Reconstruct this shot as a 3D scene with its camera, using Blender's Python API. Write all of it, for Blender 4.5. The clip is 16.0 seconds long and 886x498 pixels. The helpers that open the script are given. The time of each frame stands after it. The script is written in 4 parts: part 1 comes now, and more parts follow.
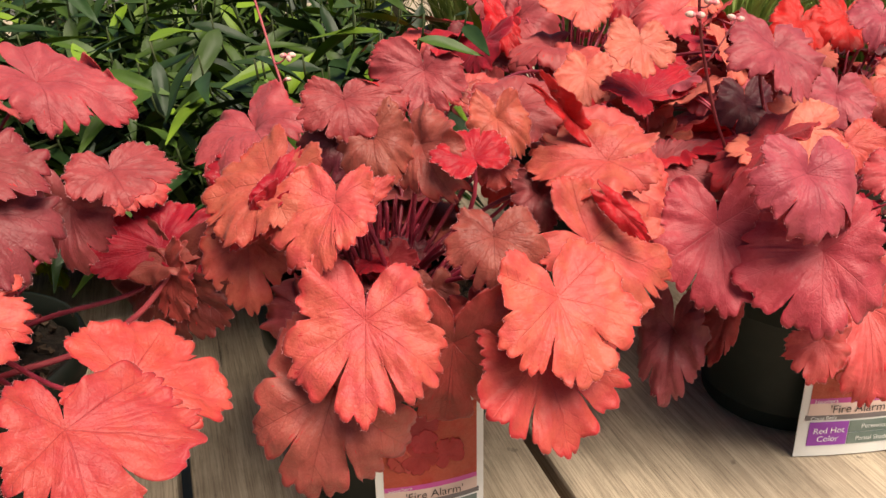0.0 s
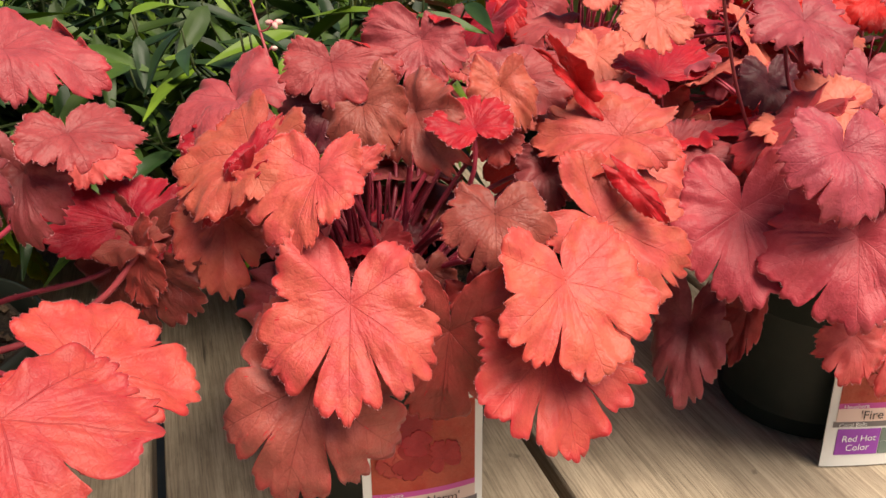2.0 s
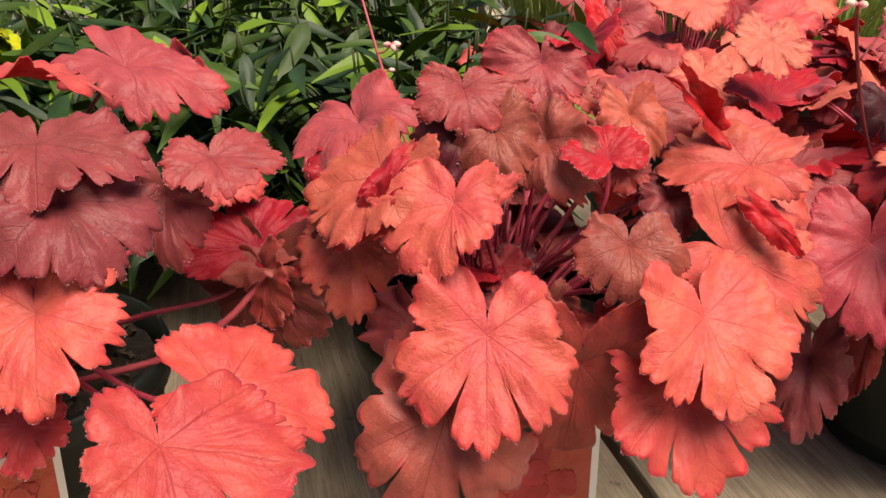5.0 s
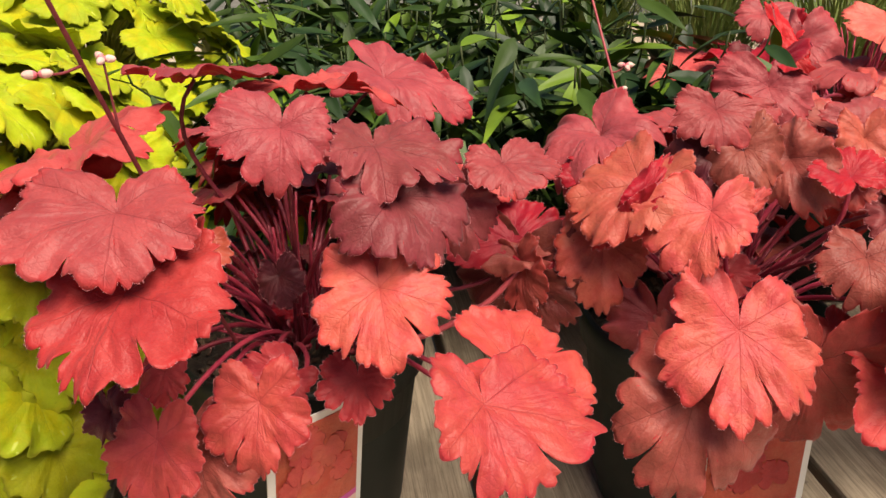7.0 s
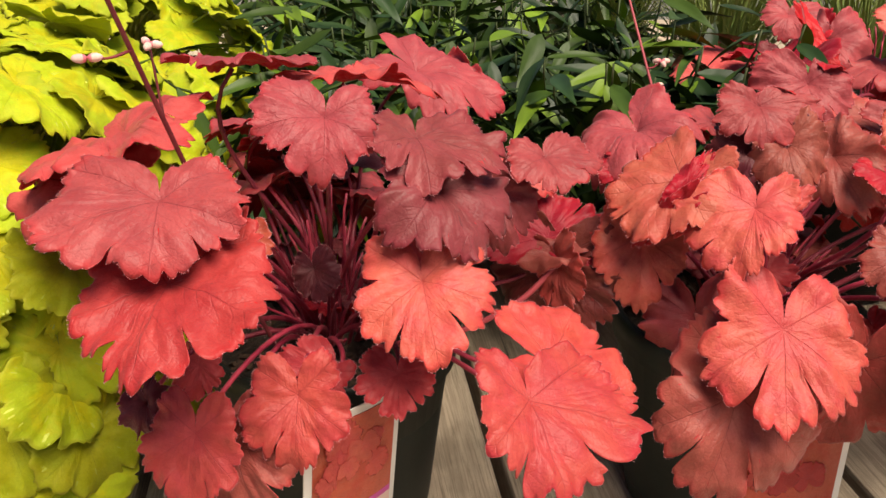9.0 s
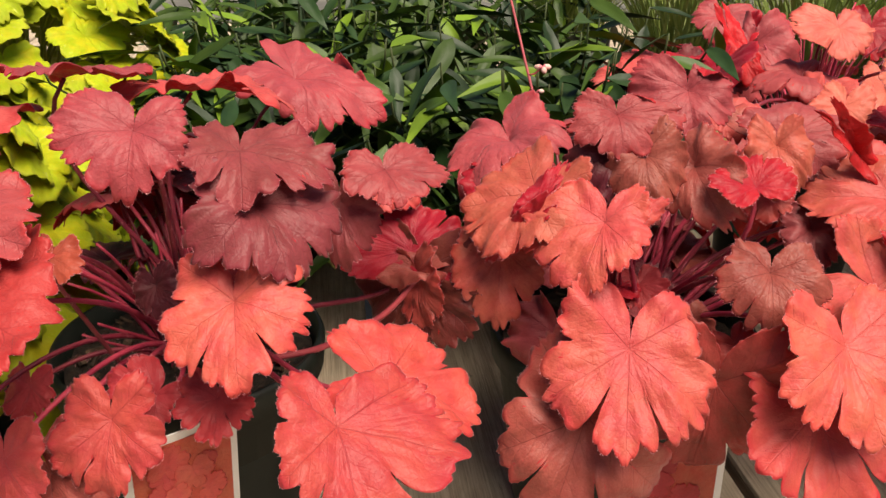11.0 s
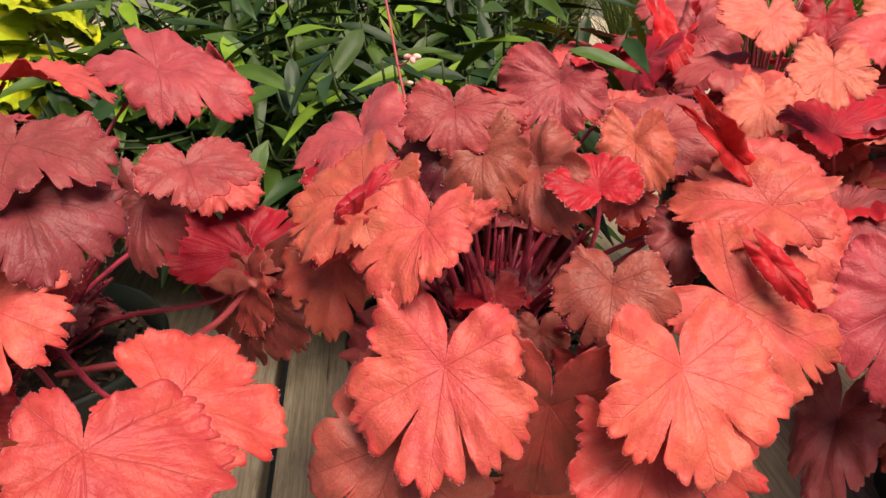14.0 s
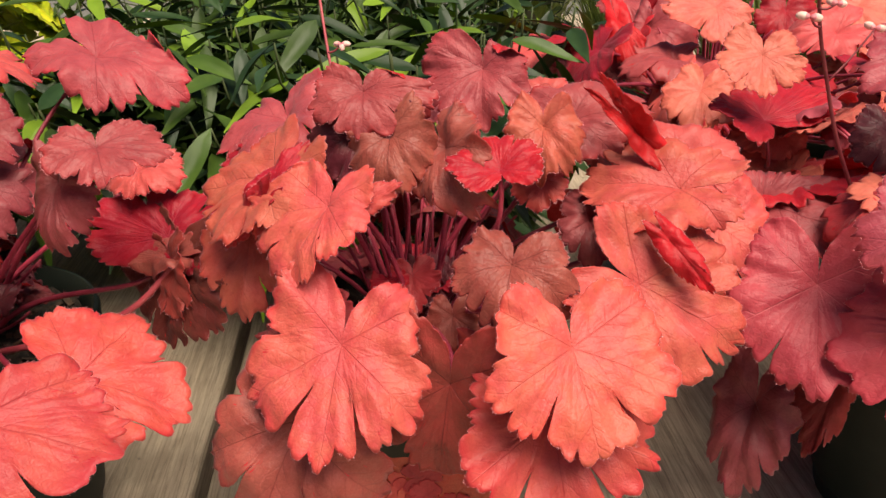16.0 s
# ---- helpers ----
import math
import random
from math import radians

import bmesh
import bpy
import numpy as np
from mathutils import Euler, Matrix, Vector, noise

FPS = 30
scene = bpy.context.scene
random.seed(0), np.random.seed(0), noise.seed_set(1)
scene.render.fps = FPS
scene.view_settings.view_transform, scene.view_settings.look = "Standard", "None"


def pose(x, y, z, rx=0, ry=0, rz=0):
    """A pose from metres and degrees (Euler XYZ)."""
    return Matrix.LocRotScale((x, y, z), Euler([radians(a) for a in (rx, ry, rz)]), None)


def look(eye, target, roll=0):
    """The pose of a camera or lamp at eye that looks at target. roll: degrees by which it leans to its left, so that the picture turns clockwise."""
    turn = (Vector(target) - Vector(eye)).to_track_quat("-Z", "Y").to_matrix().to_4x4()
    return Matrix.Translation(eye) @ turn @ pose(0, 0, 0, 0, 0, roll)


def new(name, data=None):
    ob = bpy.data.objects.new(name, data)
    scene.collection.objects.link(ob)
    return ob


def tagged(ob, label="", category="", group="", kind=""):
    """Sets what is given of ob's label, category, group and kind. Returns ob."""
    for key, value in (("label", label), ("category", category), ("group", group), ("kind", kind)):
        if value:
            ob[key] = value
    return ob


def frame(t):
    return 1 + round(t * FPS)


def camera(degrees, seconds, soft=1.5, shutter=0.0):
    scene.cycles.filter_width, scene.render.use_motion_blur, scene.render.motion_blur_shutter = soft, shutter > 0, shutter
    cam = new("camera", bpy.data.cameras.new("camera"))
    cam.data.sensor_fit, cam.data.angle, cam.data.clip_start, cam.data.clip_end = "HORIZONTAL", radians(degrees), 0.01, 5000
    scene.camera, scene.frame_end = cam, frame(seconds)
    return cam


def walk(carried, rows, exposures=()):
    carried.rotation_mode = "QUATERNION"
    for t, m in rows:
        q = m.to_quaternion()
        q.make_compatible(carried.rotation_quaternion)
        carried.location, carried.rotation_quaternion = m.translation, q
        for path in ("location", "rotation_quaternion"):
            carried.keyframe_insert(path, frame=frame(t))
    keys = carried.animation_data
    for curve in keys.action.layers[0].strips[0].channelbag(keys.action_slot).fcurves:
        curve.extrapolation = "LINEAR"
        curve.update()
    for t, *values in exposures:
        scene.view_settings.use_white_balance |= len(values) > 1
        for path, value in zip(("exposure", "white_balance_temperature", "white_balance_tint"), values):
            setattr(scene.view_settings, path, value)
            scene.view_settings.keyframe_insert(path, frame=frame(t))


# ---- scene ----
cam = camera(56.1, 16.0)
METRES, EYE, TILT, LEAN, TURN = 0.6, 0.434, -26.0, 0.0, 0.0
ROWS = [
    (0.0, 0.0, 0.0, 0.0, -0.0, 0.0, 0.0),
    (0.5, -0.0154, 0.0131, -0.0069, 0.14, 0.29, -0.11),
    (1.0, -0.0302, 0.0277, -0.008, 0.21, 0.58, -0.29),
    (1.5, -0.0152, 0.0546, -0.0229, 0.24, 0.78, -0.42),
    (2.0, 0.0082, 0.0799, -0.03, 0.33, 0.91, -0.56),
    (2.5, 0.0293, 0.0994, -0.0283, 0.53, 1.04, -0.71),
    (3.0, 0.0484, 0.1054, -0.0258, 0.84, 1.09, -0.87),
    (3.2, 0.0512, 0.0999, -0.0247, 0.99, 1.13, -0.92),
    (5.3, -0.0955, 0.078, -0.0105, 3.95, 1.19, -2.28),
    (5.5, -0.1092, 0.0675, -0.0131, 4.74, 1.18, -2.6),
    (6.0, -0.1434, 0.0382, -0.0213, 6.78, 1.11, -3.47),
    (6.5, -0.1809, 0.0058, -0.0258, 8.3, 1.05, -4.39),
    (7.0, -0.2227, -0.0319, -0.0281, 8.79, 1.02, -4.97),
    (7.5, -0.2463, -0.0457, -0.0362, 8.89, 1.02, -5.36),
    (8.0, -0.2649, -0.0389, -0.0401, 8.87, 1.02, -5.62),
    (8.2, -0.2707, -0.0348, -0.0415, 8.86, 1.01, -5.70),
    (10.3, -0.1831, -0.0032, -0.0236, 9.22, 1.12, -5.58),
    (10.5, -0.1662, 0.0049, -0.0211, 9.27, 1.12, -5.58),
    (11.0, -0.1155, 0.026, -0.0087, 9.47, 1.08, -5.53),
    (11.5, -0.0742, 0.0522, 0.0012, 9.82, 1.03, -5.52),
    (12.0, -0.033, 0.0851, 0.0073, 10.14, 0.94, -5.55),
    (12.5, -0.0058, 0.1006, 0.0094, 10.48, 0.89, -5.62),
    (13.0, 0.0102, 0.112, 0.0088, 10.87, 0.85, -5.88),
    (13.5, 0.0296, 0.1171, 0.0174, 11.26, 0.76, -6.05),
    (14.0, 0.0484, 0.1246, 0.0171, 11.62, 0.71, -6.19),
    (14.5, 0.0739, 0.1285, 0.015, 11.79, 0.68, -6.34),
    (15.0, 0.0997, 0.1314, 0.0166, 12.04, 0.64, -6.41),
    (15.5, 0.1204, 0.1299, 0.0149, 12.37, 0.65, -6.41),
    (16.0, 0.139, 0.1346, 0.0107, 12.52, 0.66, -6.44),
]
walk(cam, [(t, pose(0, 0, EYE, TILT, LEAN, TURN) @ pose(METRES * x, METRES * y, METRES * z, 90 + pitch, roll, yaw)) for t, x, y, z, yaw, pitch, roll in ROWS],
     [(0.0, 0.52, 7000, 10), (16.0, 0.52, 7000, 10)])

# ---- light ----
world = bpy.data.worlds.new("sky")
scene.world = world
world.use_nodes = True
sky = world.node_tree.nodes.new("ShaderNodeTexSky")
sky.sky_type = "NISHITA"
sky.sun_disc = False
sky.sun_elevation, sky.sun_rotation = radians(66), radians(132)
world.node_tree.links.new(sky.outputs[0], world.node_tree.nodes["Background"].inputs[0])
world.node_tree.nodes["Background"].inputs[1].default_value = 0.047
sun_data = bpy.data.lights.new("sun", "SUN")
sun_data.energy, sun_data.angle, sun_data.color = 4.7, radians(42), (1.0, 0.92, 0.80)
sun = new("sun", sun_data)
sun.matrix_world = look((1.1, -0.6, 3.2), (0, 0.4, 0))


# ---- materials ----
def nodes_of(name):
    m = bpy.data.materials.new(name)
    m.use_nodes = True
    return m, m.node_tree, m.node_tree.nodes["Principled BSDF"]


class Net:
    """Short-hand for wiring shader nodes."""

    def __init__(self, tree):
        self.t = tree

    def put(self, sock, value):
        if isinstance(value, (int, float, tuple)):
            sock.default_value = value
        else:
            self.t.links.new(value, sock)

    def math(self, op, a, b=0.0, c=0.0):
        n = self.t.nodes.new("ShaderNodeMath")
        n.operation = op
        for s, v in zip(n.inputs, (a, b, c)):
            self.put(s, v)
        return n.outputs[0]

    def step(self, x, lo, hi, a=0.0, b=1.0):
        n = self.t.nodes.new("ShaderNodeMapRange")
        n.interpolation_type = "SMOOTHSTEP"
        for s, v in zip(n.inputs, (x, lo, hi, a, b)):
            self.put(s, v)
        return n.outputs[0]

    def mix(self, k, a, b):
        n = self.t.nodes.new("ShaderNodeMix")
        n.data_type = "RGBA"
        self.put(n.inputs[0], k)
        for s, v in ((n.inputs[6], a), (n.inputs[7], b)):
            self.put(s, (*v, 1.0) if isinstance(v, tuple) and len(v) == 3 else v)
        return n.outputs[2]

    def noise(self, scale, detail=3.0, stretch=None, rough=0.55):
        tc = self.t.nodes.new("ShaderNodeTexCoord")
        vec = tc.outputs["Object"]
        if stretch:
            mp = self.t.nodes.new("ShaderNodeMapping")
            mp.inputs["Scale"].default_value = stretch
            self.t.links.new(vec, mp.inputs[0])
            vec = mp.outputs[0]
        n = self.t.nodes.new("ShaderNodeTexNoise")
        n.inputs["Scale"].default_value, n.inputs["Detail"].default_value = scale, detail
        n.inputs["Roughness"].default_value = rough
        self.t.links.new(vec, n.inputs["Vector"])
        return n.outputs["Fac"]

    def random(self):
        return self.t.nodes.new("ShaderNodeObjectInfo").outputs["Random"]

    def bump(self, height, strength, distance, bsdf):
        n = self.t.nodes.new("ShaderNodeBump")
        n.inputs["Strength"].default_value, n.inputs["Distance"].default_value = strength, distance
        self.t.links.new(height, n.inputs["Height"])
        self.t.links.new(n.outputs[0], bsdf.inputs["Normal"])


def leaf_material(name, base, other, vein, rim, rough=0.47, through_light=0.20, sharp=0.42):
    """A lobed leaf: blotched blade, palmate veins with side veins, coloured margin, light through the blade."""
    m, tree, bsdf = nodes_of(name)
    w = Net(tree)
    at = tree.nodes.new("ShaderNodeAttribute")
    at.attribute_name = "blade"
    sep = tree.nodes.new("ShaderNodeSeparateXYZ")
    tree.links.new(at.outputs["Vector"], sep.inputs[0])
    ang, rad, ring = sep.outputs
    near = w.math("ABSOLUTE", w.math("SUBTRACT", w.math("FRACT", w.math("ADD", ang, 20.5)), 0.5))
    turn = w.math("MULTIPLY", near, radians(60))
    off = w.math("MULTIPLY", rad, w.math("SINE", turn))
    along = w.math("MULTIPLY", rad, w.math("COSINE", turn))
    main = w.math("MULTIPLY", w.step(off, 0.001, 0.008, 1.0, 0.0), w.step(rad, 0.3, 1.0, 1.0, 0.45))
    wob = w.math("MULTIPLY", w.noise(60, 2), 0.10)
    rib = w.math("FRACT", w.math("MULTIPLY", w.math("ADD", w.math("SUBTRACT", along, w.math("MULTIPLY", off, 1.15)), wob), 6.5))
    side = w.math("ABSOLUTE", w.math("SUBTRACT", rib, 0.5))
    side = w.math("MULTIPLY", w.step(side, 0.02, 0.09, 1.0, 0.0), w.step(off, 0.0, 0.22, 0.45, 0.08))
    veins = w.math("MAXIMUM", main, side)
    net = tree.nodes.new("ShaderNodeTexVoronoi")
    net.feature = "DISTANCE_TO_EDGE"
    tc = tree.nodes.new("ShaderNodeTexCoord")
    tree.links.new(tc.outputs["Object"], net.inputs["Vector"])
    net.inputs["Scale"].default_value = 260
    cell = w.step(net.outputs["Distance"], 0.0, 0.16)
    blotch = w.step(w.math("ADD", w.noise(48, 5, None, 0.6), w.math("MULTIPLY", w.math("SUBTRACT", 0.5, rad), 0.16)), 0.38, 0.64)
    fleck = w.step(w.noise(300, 3), 0.42, 0.66)
    deep = tree.nodes.new("ShaderNodeHueSaturation")
    deep.inputs["Value"].default_value, deep.inputs["Saturation"].default_value = 0.80, 1.04
    colour = w.mix(blotch, base, other)
    tree.links.new(colour, deep.inputs["Color"])
    colour = w.mix(w.math("MULTIPLY", w.step(w.noise(95, 4), 0.44, 0.62), 0.55), colour, deep.outputs[0])
    colour = w.mix(w.math("MULTIPLY", fleck, 0.14), colour, rim)
    colour = w.mix(w.math("MULTIPLY", w.math("SUBTRACT", 1.0, cell), 0.05), colour, vein)
    colour = w.mix(w.math("MULTIPLY", veins, sharp), colour, vein)
    grit = w.step(w.noise(900, 2), 0.35, 0.65)
    colour = w.mix(w.math("MULTIPLY", grit, 0.16), colour, vein)
    spot = w.math("MULTIPLY", w.step(w.noise(170, 2), 0.71, 0.76), 0.45)
    colour = w.mix(spot, colour, vein)
    edge = w.math("MULTIPLY", w.step(ring, 0.86, 1.0), w.step(w.noise(50, 2), 0.3, 0.65))
    colour = w.mix(w.math("MULTIPLY", edge, 0.75), colour, rim)
    hsv = tree.nodes.new("ShaderNodeHueSaturation")
    rnd = w.random()
    w.put(hsv.inputs["Hue"], w.step(rnd, 0.0, 1.0, 0.498, 0.502))
    w.put(hsv.inputs["Value"], w.step(w.math("FRACT", w.math("MULTIPLY", rnd, 7.3)), 0.0, 1.0, 0.88, 1.06))
    tree.links.new(colour, hsv.inputs["Color"])
    colour = hsv.outputs[0]
    tree.links.new(colour, bsdf.inputs["Base Color"])
    bsdf.inputs["Roughness"].default_value = rough
    bsdf.inputs["Specular IOR Level"].default_value = 0.30
    bsdf.inputs["Sheen Weight"].default_value = 0.06
    height = w.math("ADD", w.math("MULTIPLY", veins, -0.55), w.math("MULTIPLY", cell, 0.10))
    height = w.math("ADD", height, w.math("MULTIPLY", w.noise(62, 3), 2.4))
    height = w.math("ADD", height, w.math("MULTIPLY", w.noise(240, 3), 0.45))
    height = w.math("ADD", height, w.math("MULTIPLY", grit, 0.10))
    w.bump(height, 0.60, 0.0010, bsdf)
    glow = tree.nodes.new("ShaderNodeBsdfTranslucent")
    tree.links.new(colour, glow.inputs[0])
    both = tree.nodes.new("ShaderNodeMixShader")
    both.inputs[0].default_value = through_light
    tree.links.new(bsdf.outputs[0], both.inputs[1])
    tree.links.new(glow.outputs[0], both.inputs[2])
    tree.links.new(both.outputs[0], tree.nodes["Material Output"].inputs[0])
    return m


def plain_material(name, base, other, rough=0.5, scale=40, bump=0.3, depth=0.001, stretch=None, metal=0.0, vary=0.12, spec=0.4):
    m, tree, bsdf = nodes_of(name)
    w = Net(tree)
    f = w.step(w.noise(scale, 5, stretch), 0.3, 0.7)
    colour = w.mix(f, base, other)
    hsv = tree.nodes.new("ShaderNodeHueSaturation")
    w.put(hsv.inputs["Value"], w.step(w.random(), 0.0, 1.0, 1 - vary, 1 + vary))
    tree.links.new(colour, hsv.inputs["Color"])
    tree.links.new(hsv.outputs[0], bsdf.inputs["Base Color"])
    bsdf.inputs["Roughness"].default_value, bsdf.inputs["Metallic"].default_value = rough, metal
    bsdf.inputs["Specular IOR Level"].default_value = spec
    w.bump(w.noise(scale * 5, 4, stretch), bump, depth, bsdf)
    return m


UNDER = leaf_material("leaf_underside", (0.64, 0.010, 0.020), (0.46, 0.008, 0.026), (0.62, 0.08, 0.10), (0.6, 0.02, 0.03), 0.5, 0.3)
TONES = {
    "coral": leaf_material("leaf_coral", (0.66, 0.132, 0.092), (0.66, 0.096, 0.094), (0.42, 0.045, 0.045), (0.66, 0.05, 0.05)),
    "coralred": leaf_material("leaf_coral_red", (0.60, 0.092, 0.070), (0.60, 0.076, 0.074), (0.36, 0.03, 0.04), (0.5, 0.02, 0.035)),
    "pink": leaf_material("leaf_pink", (0.70, 0.115, 0.105), (0.64, 0.095, 0.092), (0.45, 0.05, 0.06), (0.6, 0.03, 0.04)),
    "rose": leaf_material("leaf_rose", (0.46, 0.080, 0.087), (0.39, 0.066, 0.076), (0.24, 0.03, 0.04), (0.5, 0.03, 0.04)),
    "pinkred": leaf_material("leaf_pink_red", (0.58, 0.074, 0.090), (0.50, 0.056, 0.076), (0.58, 0.12, 0.13), (0.5, 0.03, 0.05)),
    "mauve": leaf_material("leaf_mauve", (0.48, 0.080, 0.105), (0.40, 0.064, 0.090), (0.28, 0.04, 0.06), (0.42, 0.05, 0.07)),
    "red": leaf_material("leaf_red", (0.52, 0.056, 0.058), (0.46, 0.044, 0.052), (0.28, 0.02, 0.03), (0.5, 0.02, 0.03)),
    # red undersides, their colour brightened further to stand for backlight glowing through
    "crimson": leaf_material("leaf_crimson_backlit", (0.52, 0.008, 0.024), (0.42, 0.008, 0.026), (0.60, 0.07, 0.12), (0.5, 0.02, 0.03), 0.45, 0.3),
    "scarlet": leaf_material("leaf_scarlet_backlit", (0.68, 0.008, 0.012), (0.55, 0.008, 0.012), (0.70, 0.06, 0.06), (0.6, 0.02, 0.02), 0.45, 0.3),
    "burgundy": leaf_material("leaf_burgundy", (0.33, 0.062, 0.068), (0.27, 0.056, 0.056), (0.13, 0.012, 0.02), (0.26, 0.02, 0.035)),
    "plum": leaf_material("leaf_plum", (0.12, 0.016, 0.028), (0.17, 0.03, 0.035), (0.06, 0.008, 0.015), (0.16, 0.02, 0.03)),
    # red-brown leaf with the deep shade it hangs in put into its colour
    "shaded_maroon": leaf_material("leaf_shaded_maroon", (0.15, 0.022, 0.020), (0.20, 0.040, 0.030), (0.08, 0.01, 0.012), (0.20, 0.02, 0.02)),
    "copper": leaf_material("leaf_copper", (0.44, 0.105, 0.078), (0.36, 0.078, 0.062), (0.14, 0.02, 0.018), (0.46, 0.04, 0.04)),
    "copperred": leaf_material("leaf_copper_red", (0.40, 0.05, 0.045), (0.30, 0.05, 0.04), (0.16, 0.015, 0.018), (0.42, 0.03, 0.03)),
    "orange": leaf_material("leaf_orange", (0.52, 0.100, 0.064), (0.44, 0.080, 0.055), (0.30, 0.04, 0.03), (0.5, 0.05, 0.03)),
    "tan": leaf_material("leaf_tan", (0.62, 0.140, 0.092), (0.62, 0.110, 0.085), (0.36, 0.05, 0.04), (0.56, 0.05, 0.04)),
    # peach holds the stronger, yellower sun on the far leaves as paler colour
    "peach": leaf_material("leaf_peach_sunlit", (0.80, 0.20, 0.14), (0.74, 0.15, 0.115), (0.50, 0.09, 0.07), (0.62, 0.08, 0.06)),
    "lime": leaf_material("leaf_lime", (0.62, 0.72, 0.03), (0.78, 0.70, 0.02), (0.42, 0.50, 0.03), (0.70, 0.70, 0.06), 0.6, 0.5, 0.2),
    "olive": leaf_material("leaf_olive", (0.46, 0.50, 0.02), (0.54, 0.52, 0.02), (0.26, 0.28, 0.02), (0.54, 0.52, 0.03), 0.6, 0.5, 0.2),
}
LIME_UNDER = plain_material("lime_underside", (0.44, 0.52, 0.05), (0.52, 0.54, 0.06), 0.55)
PETIOLE = plain_material("petiole", (0.20, 0.012, 0.034), (0.36, 0.035, 0.062), 0.5, 60, vary=0.4)
PETIOLE_ROSE = plain_material("petiole_rose", (0.34, 0.035, 0.055), (0.46, 0.07, 0.085), 0.5, 60, vary=0.1)
PETIOLE_LIME = plain_material("petiole_lime", (0.36, 0.42, 0.06), (0.45, 0.40, 0.08), 0.5, 90)
HAIR = plain_material("petiole_hair", (0.58, 0.17, 0.19), (0.64, 0.25, 0.27), 0.5, 90)
POT = plain_material("pot_plastic", (0.010, 0.014, 0.011), (0.017, 0.021, 0.017), 0.5, 30, 0.12, 0.0006, vary=0.2, spec=0.25)
SOIL = plain_material("potting_soil", (0.018, 0.012, 0.009), (0.06, 0.04, 0.026), 0.95, 160, 1.0, 0.004)
BARK = plain_material("soil_bark", (0.10, 0.06, 0.035), (0.035, 0.022, 0.016), 0.9, 120, 0.8, 0.002)


def wood_material(name, pale, dark):
    """Weathered plank: long grain, cracks, knots and grey patches; the plank lies along its own y."""
    m, tree, bsdf = nodes_of(name)
    w = Net(tree)
    broad = w.step(w.noise(9, 3, (1.0, 0.35, 1.0)), 0.3, 0.72)
    grain = w.noise(26, 6, (6.0, 0.22, 6.0), 0.65)
    fine = w.noise(120, 4, (5.0, 0.10, 5.0), 0.6)
    colour = w.mix(broad, pale, dark)
    colour = w.mix(w.step(grain, 0.42, 0.68, 0.0, 0.42), colour, (0.16, 0.115, 0.080))
    colour = w.mix(w.step(fine, 0.46, 0.62, 0.0, 0.5), colour, (0.26, 0.195, 0.135))
    hairline = w.noise(210, 4, (4.0, 0.12, 4.0), 0.7)
    colour = w.mix(w.step(hairline, 0.52, 0.64, 0.0, 0.5), colour, (0.12, 0.088, 0.060))
    crack = w.step(w.noise(16, 5, (7.0, 0.12, 7.0), 0.5), 0.70, 0.74)
    colour = w.mix(w.math("MULTIPLY", crack, 0.85), colour, (0.03, 0.022, 0.016))
    colour = w.mix(w.step(w.noise(24, 5, (1.0, 0.5, 1.0), 0.65), 0.46, 0.68, 0.0, 0.5), colour, (0.20, 0.15, 0.105))
    colour = w.mix(w.step(w.noise(55, 3), 0.66, 0.74, 0.0, 0.5), colour, (0.06, 0.045, 0.035))
    hsv = tree.nodes.new("ShaderNodeHueSaturation")
    w.put(hsv.inputs["Value"], w.step(w.random(), 0.0, 1.0, 0.9, 1.12))
    tree.links.new(colour, hsv.inputs["Color"])
    tree.links.new(hsv.outputs[0], bsdf.inputs["Base Color"])
    bsdf.inputs["Roughness"].default_value = 0.82
    h = w.math("SUBTRACT", w.math("ADD", grain, w.math("MULTIPLY", fine, 0.5)), w.math("MULTIPLY", crack, 1.2))
    w.bump(h, 0.7, 0.0016, bsdf)
    return m


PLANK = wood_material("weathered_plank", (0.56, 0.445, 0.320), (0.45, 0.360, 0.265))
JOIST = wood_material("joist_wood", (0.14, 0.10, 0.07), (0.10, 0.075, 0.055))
GROUND = plain_material("gravel_ground", (0.16, 0.15, 0.13), (0.09, 0.085, 0.075), 0.95, 3, 0.6, 0.01)


# ---- helpers for things ----
def thing(name, label, category, at=(0, 0, 0), group="", kind=""):
    ob = new(name)
    ob.location = at
    return tagged(ob, label, category, group, kind)


def mesh_object(name, mesh, parent, label=""):
    ob = new(name, mesh)
    if parent:
        ob.parent = parent
        base = parent
        shift = Vector(base.location)
        while base.parent:
            base = base.parent
            shift += Vector(base.location)
        ob.location = -shift
    return tagged(ob, label)


def mesh_from(name, verts, faces, mats, idx=None, smooth=True):
    me = bpy.data.meshes.new(name)
    me.from_pydata(verts, [], faces)
    for m in mats:
        me.materials.append(m)
    if idx is not None:
        me.polygons.foreach_set("material_index", idx)
    me.polygons.foreach_set("use_smooth", [smooth] * len(me.polygons))
    me.update()
    return me


def part(name, bm, material, parent, label="", smooth=True):
    me = bpy.data.meshes.new(name)
    bm.to_mesh(me)
    bm.free()
    me.materials.append(material)
    me.polygons.foreach_set("use_smooth", [smooth] * len(me.polygons))
    return mesh_object(name, me, parent, label)


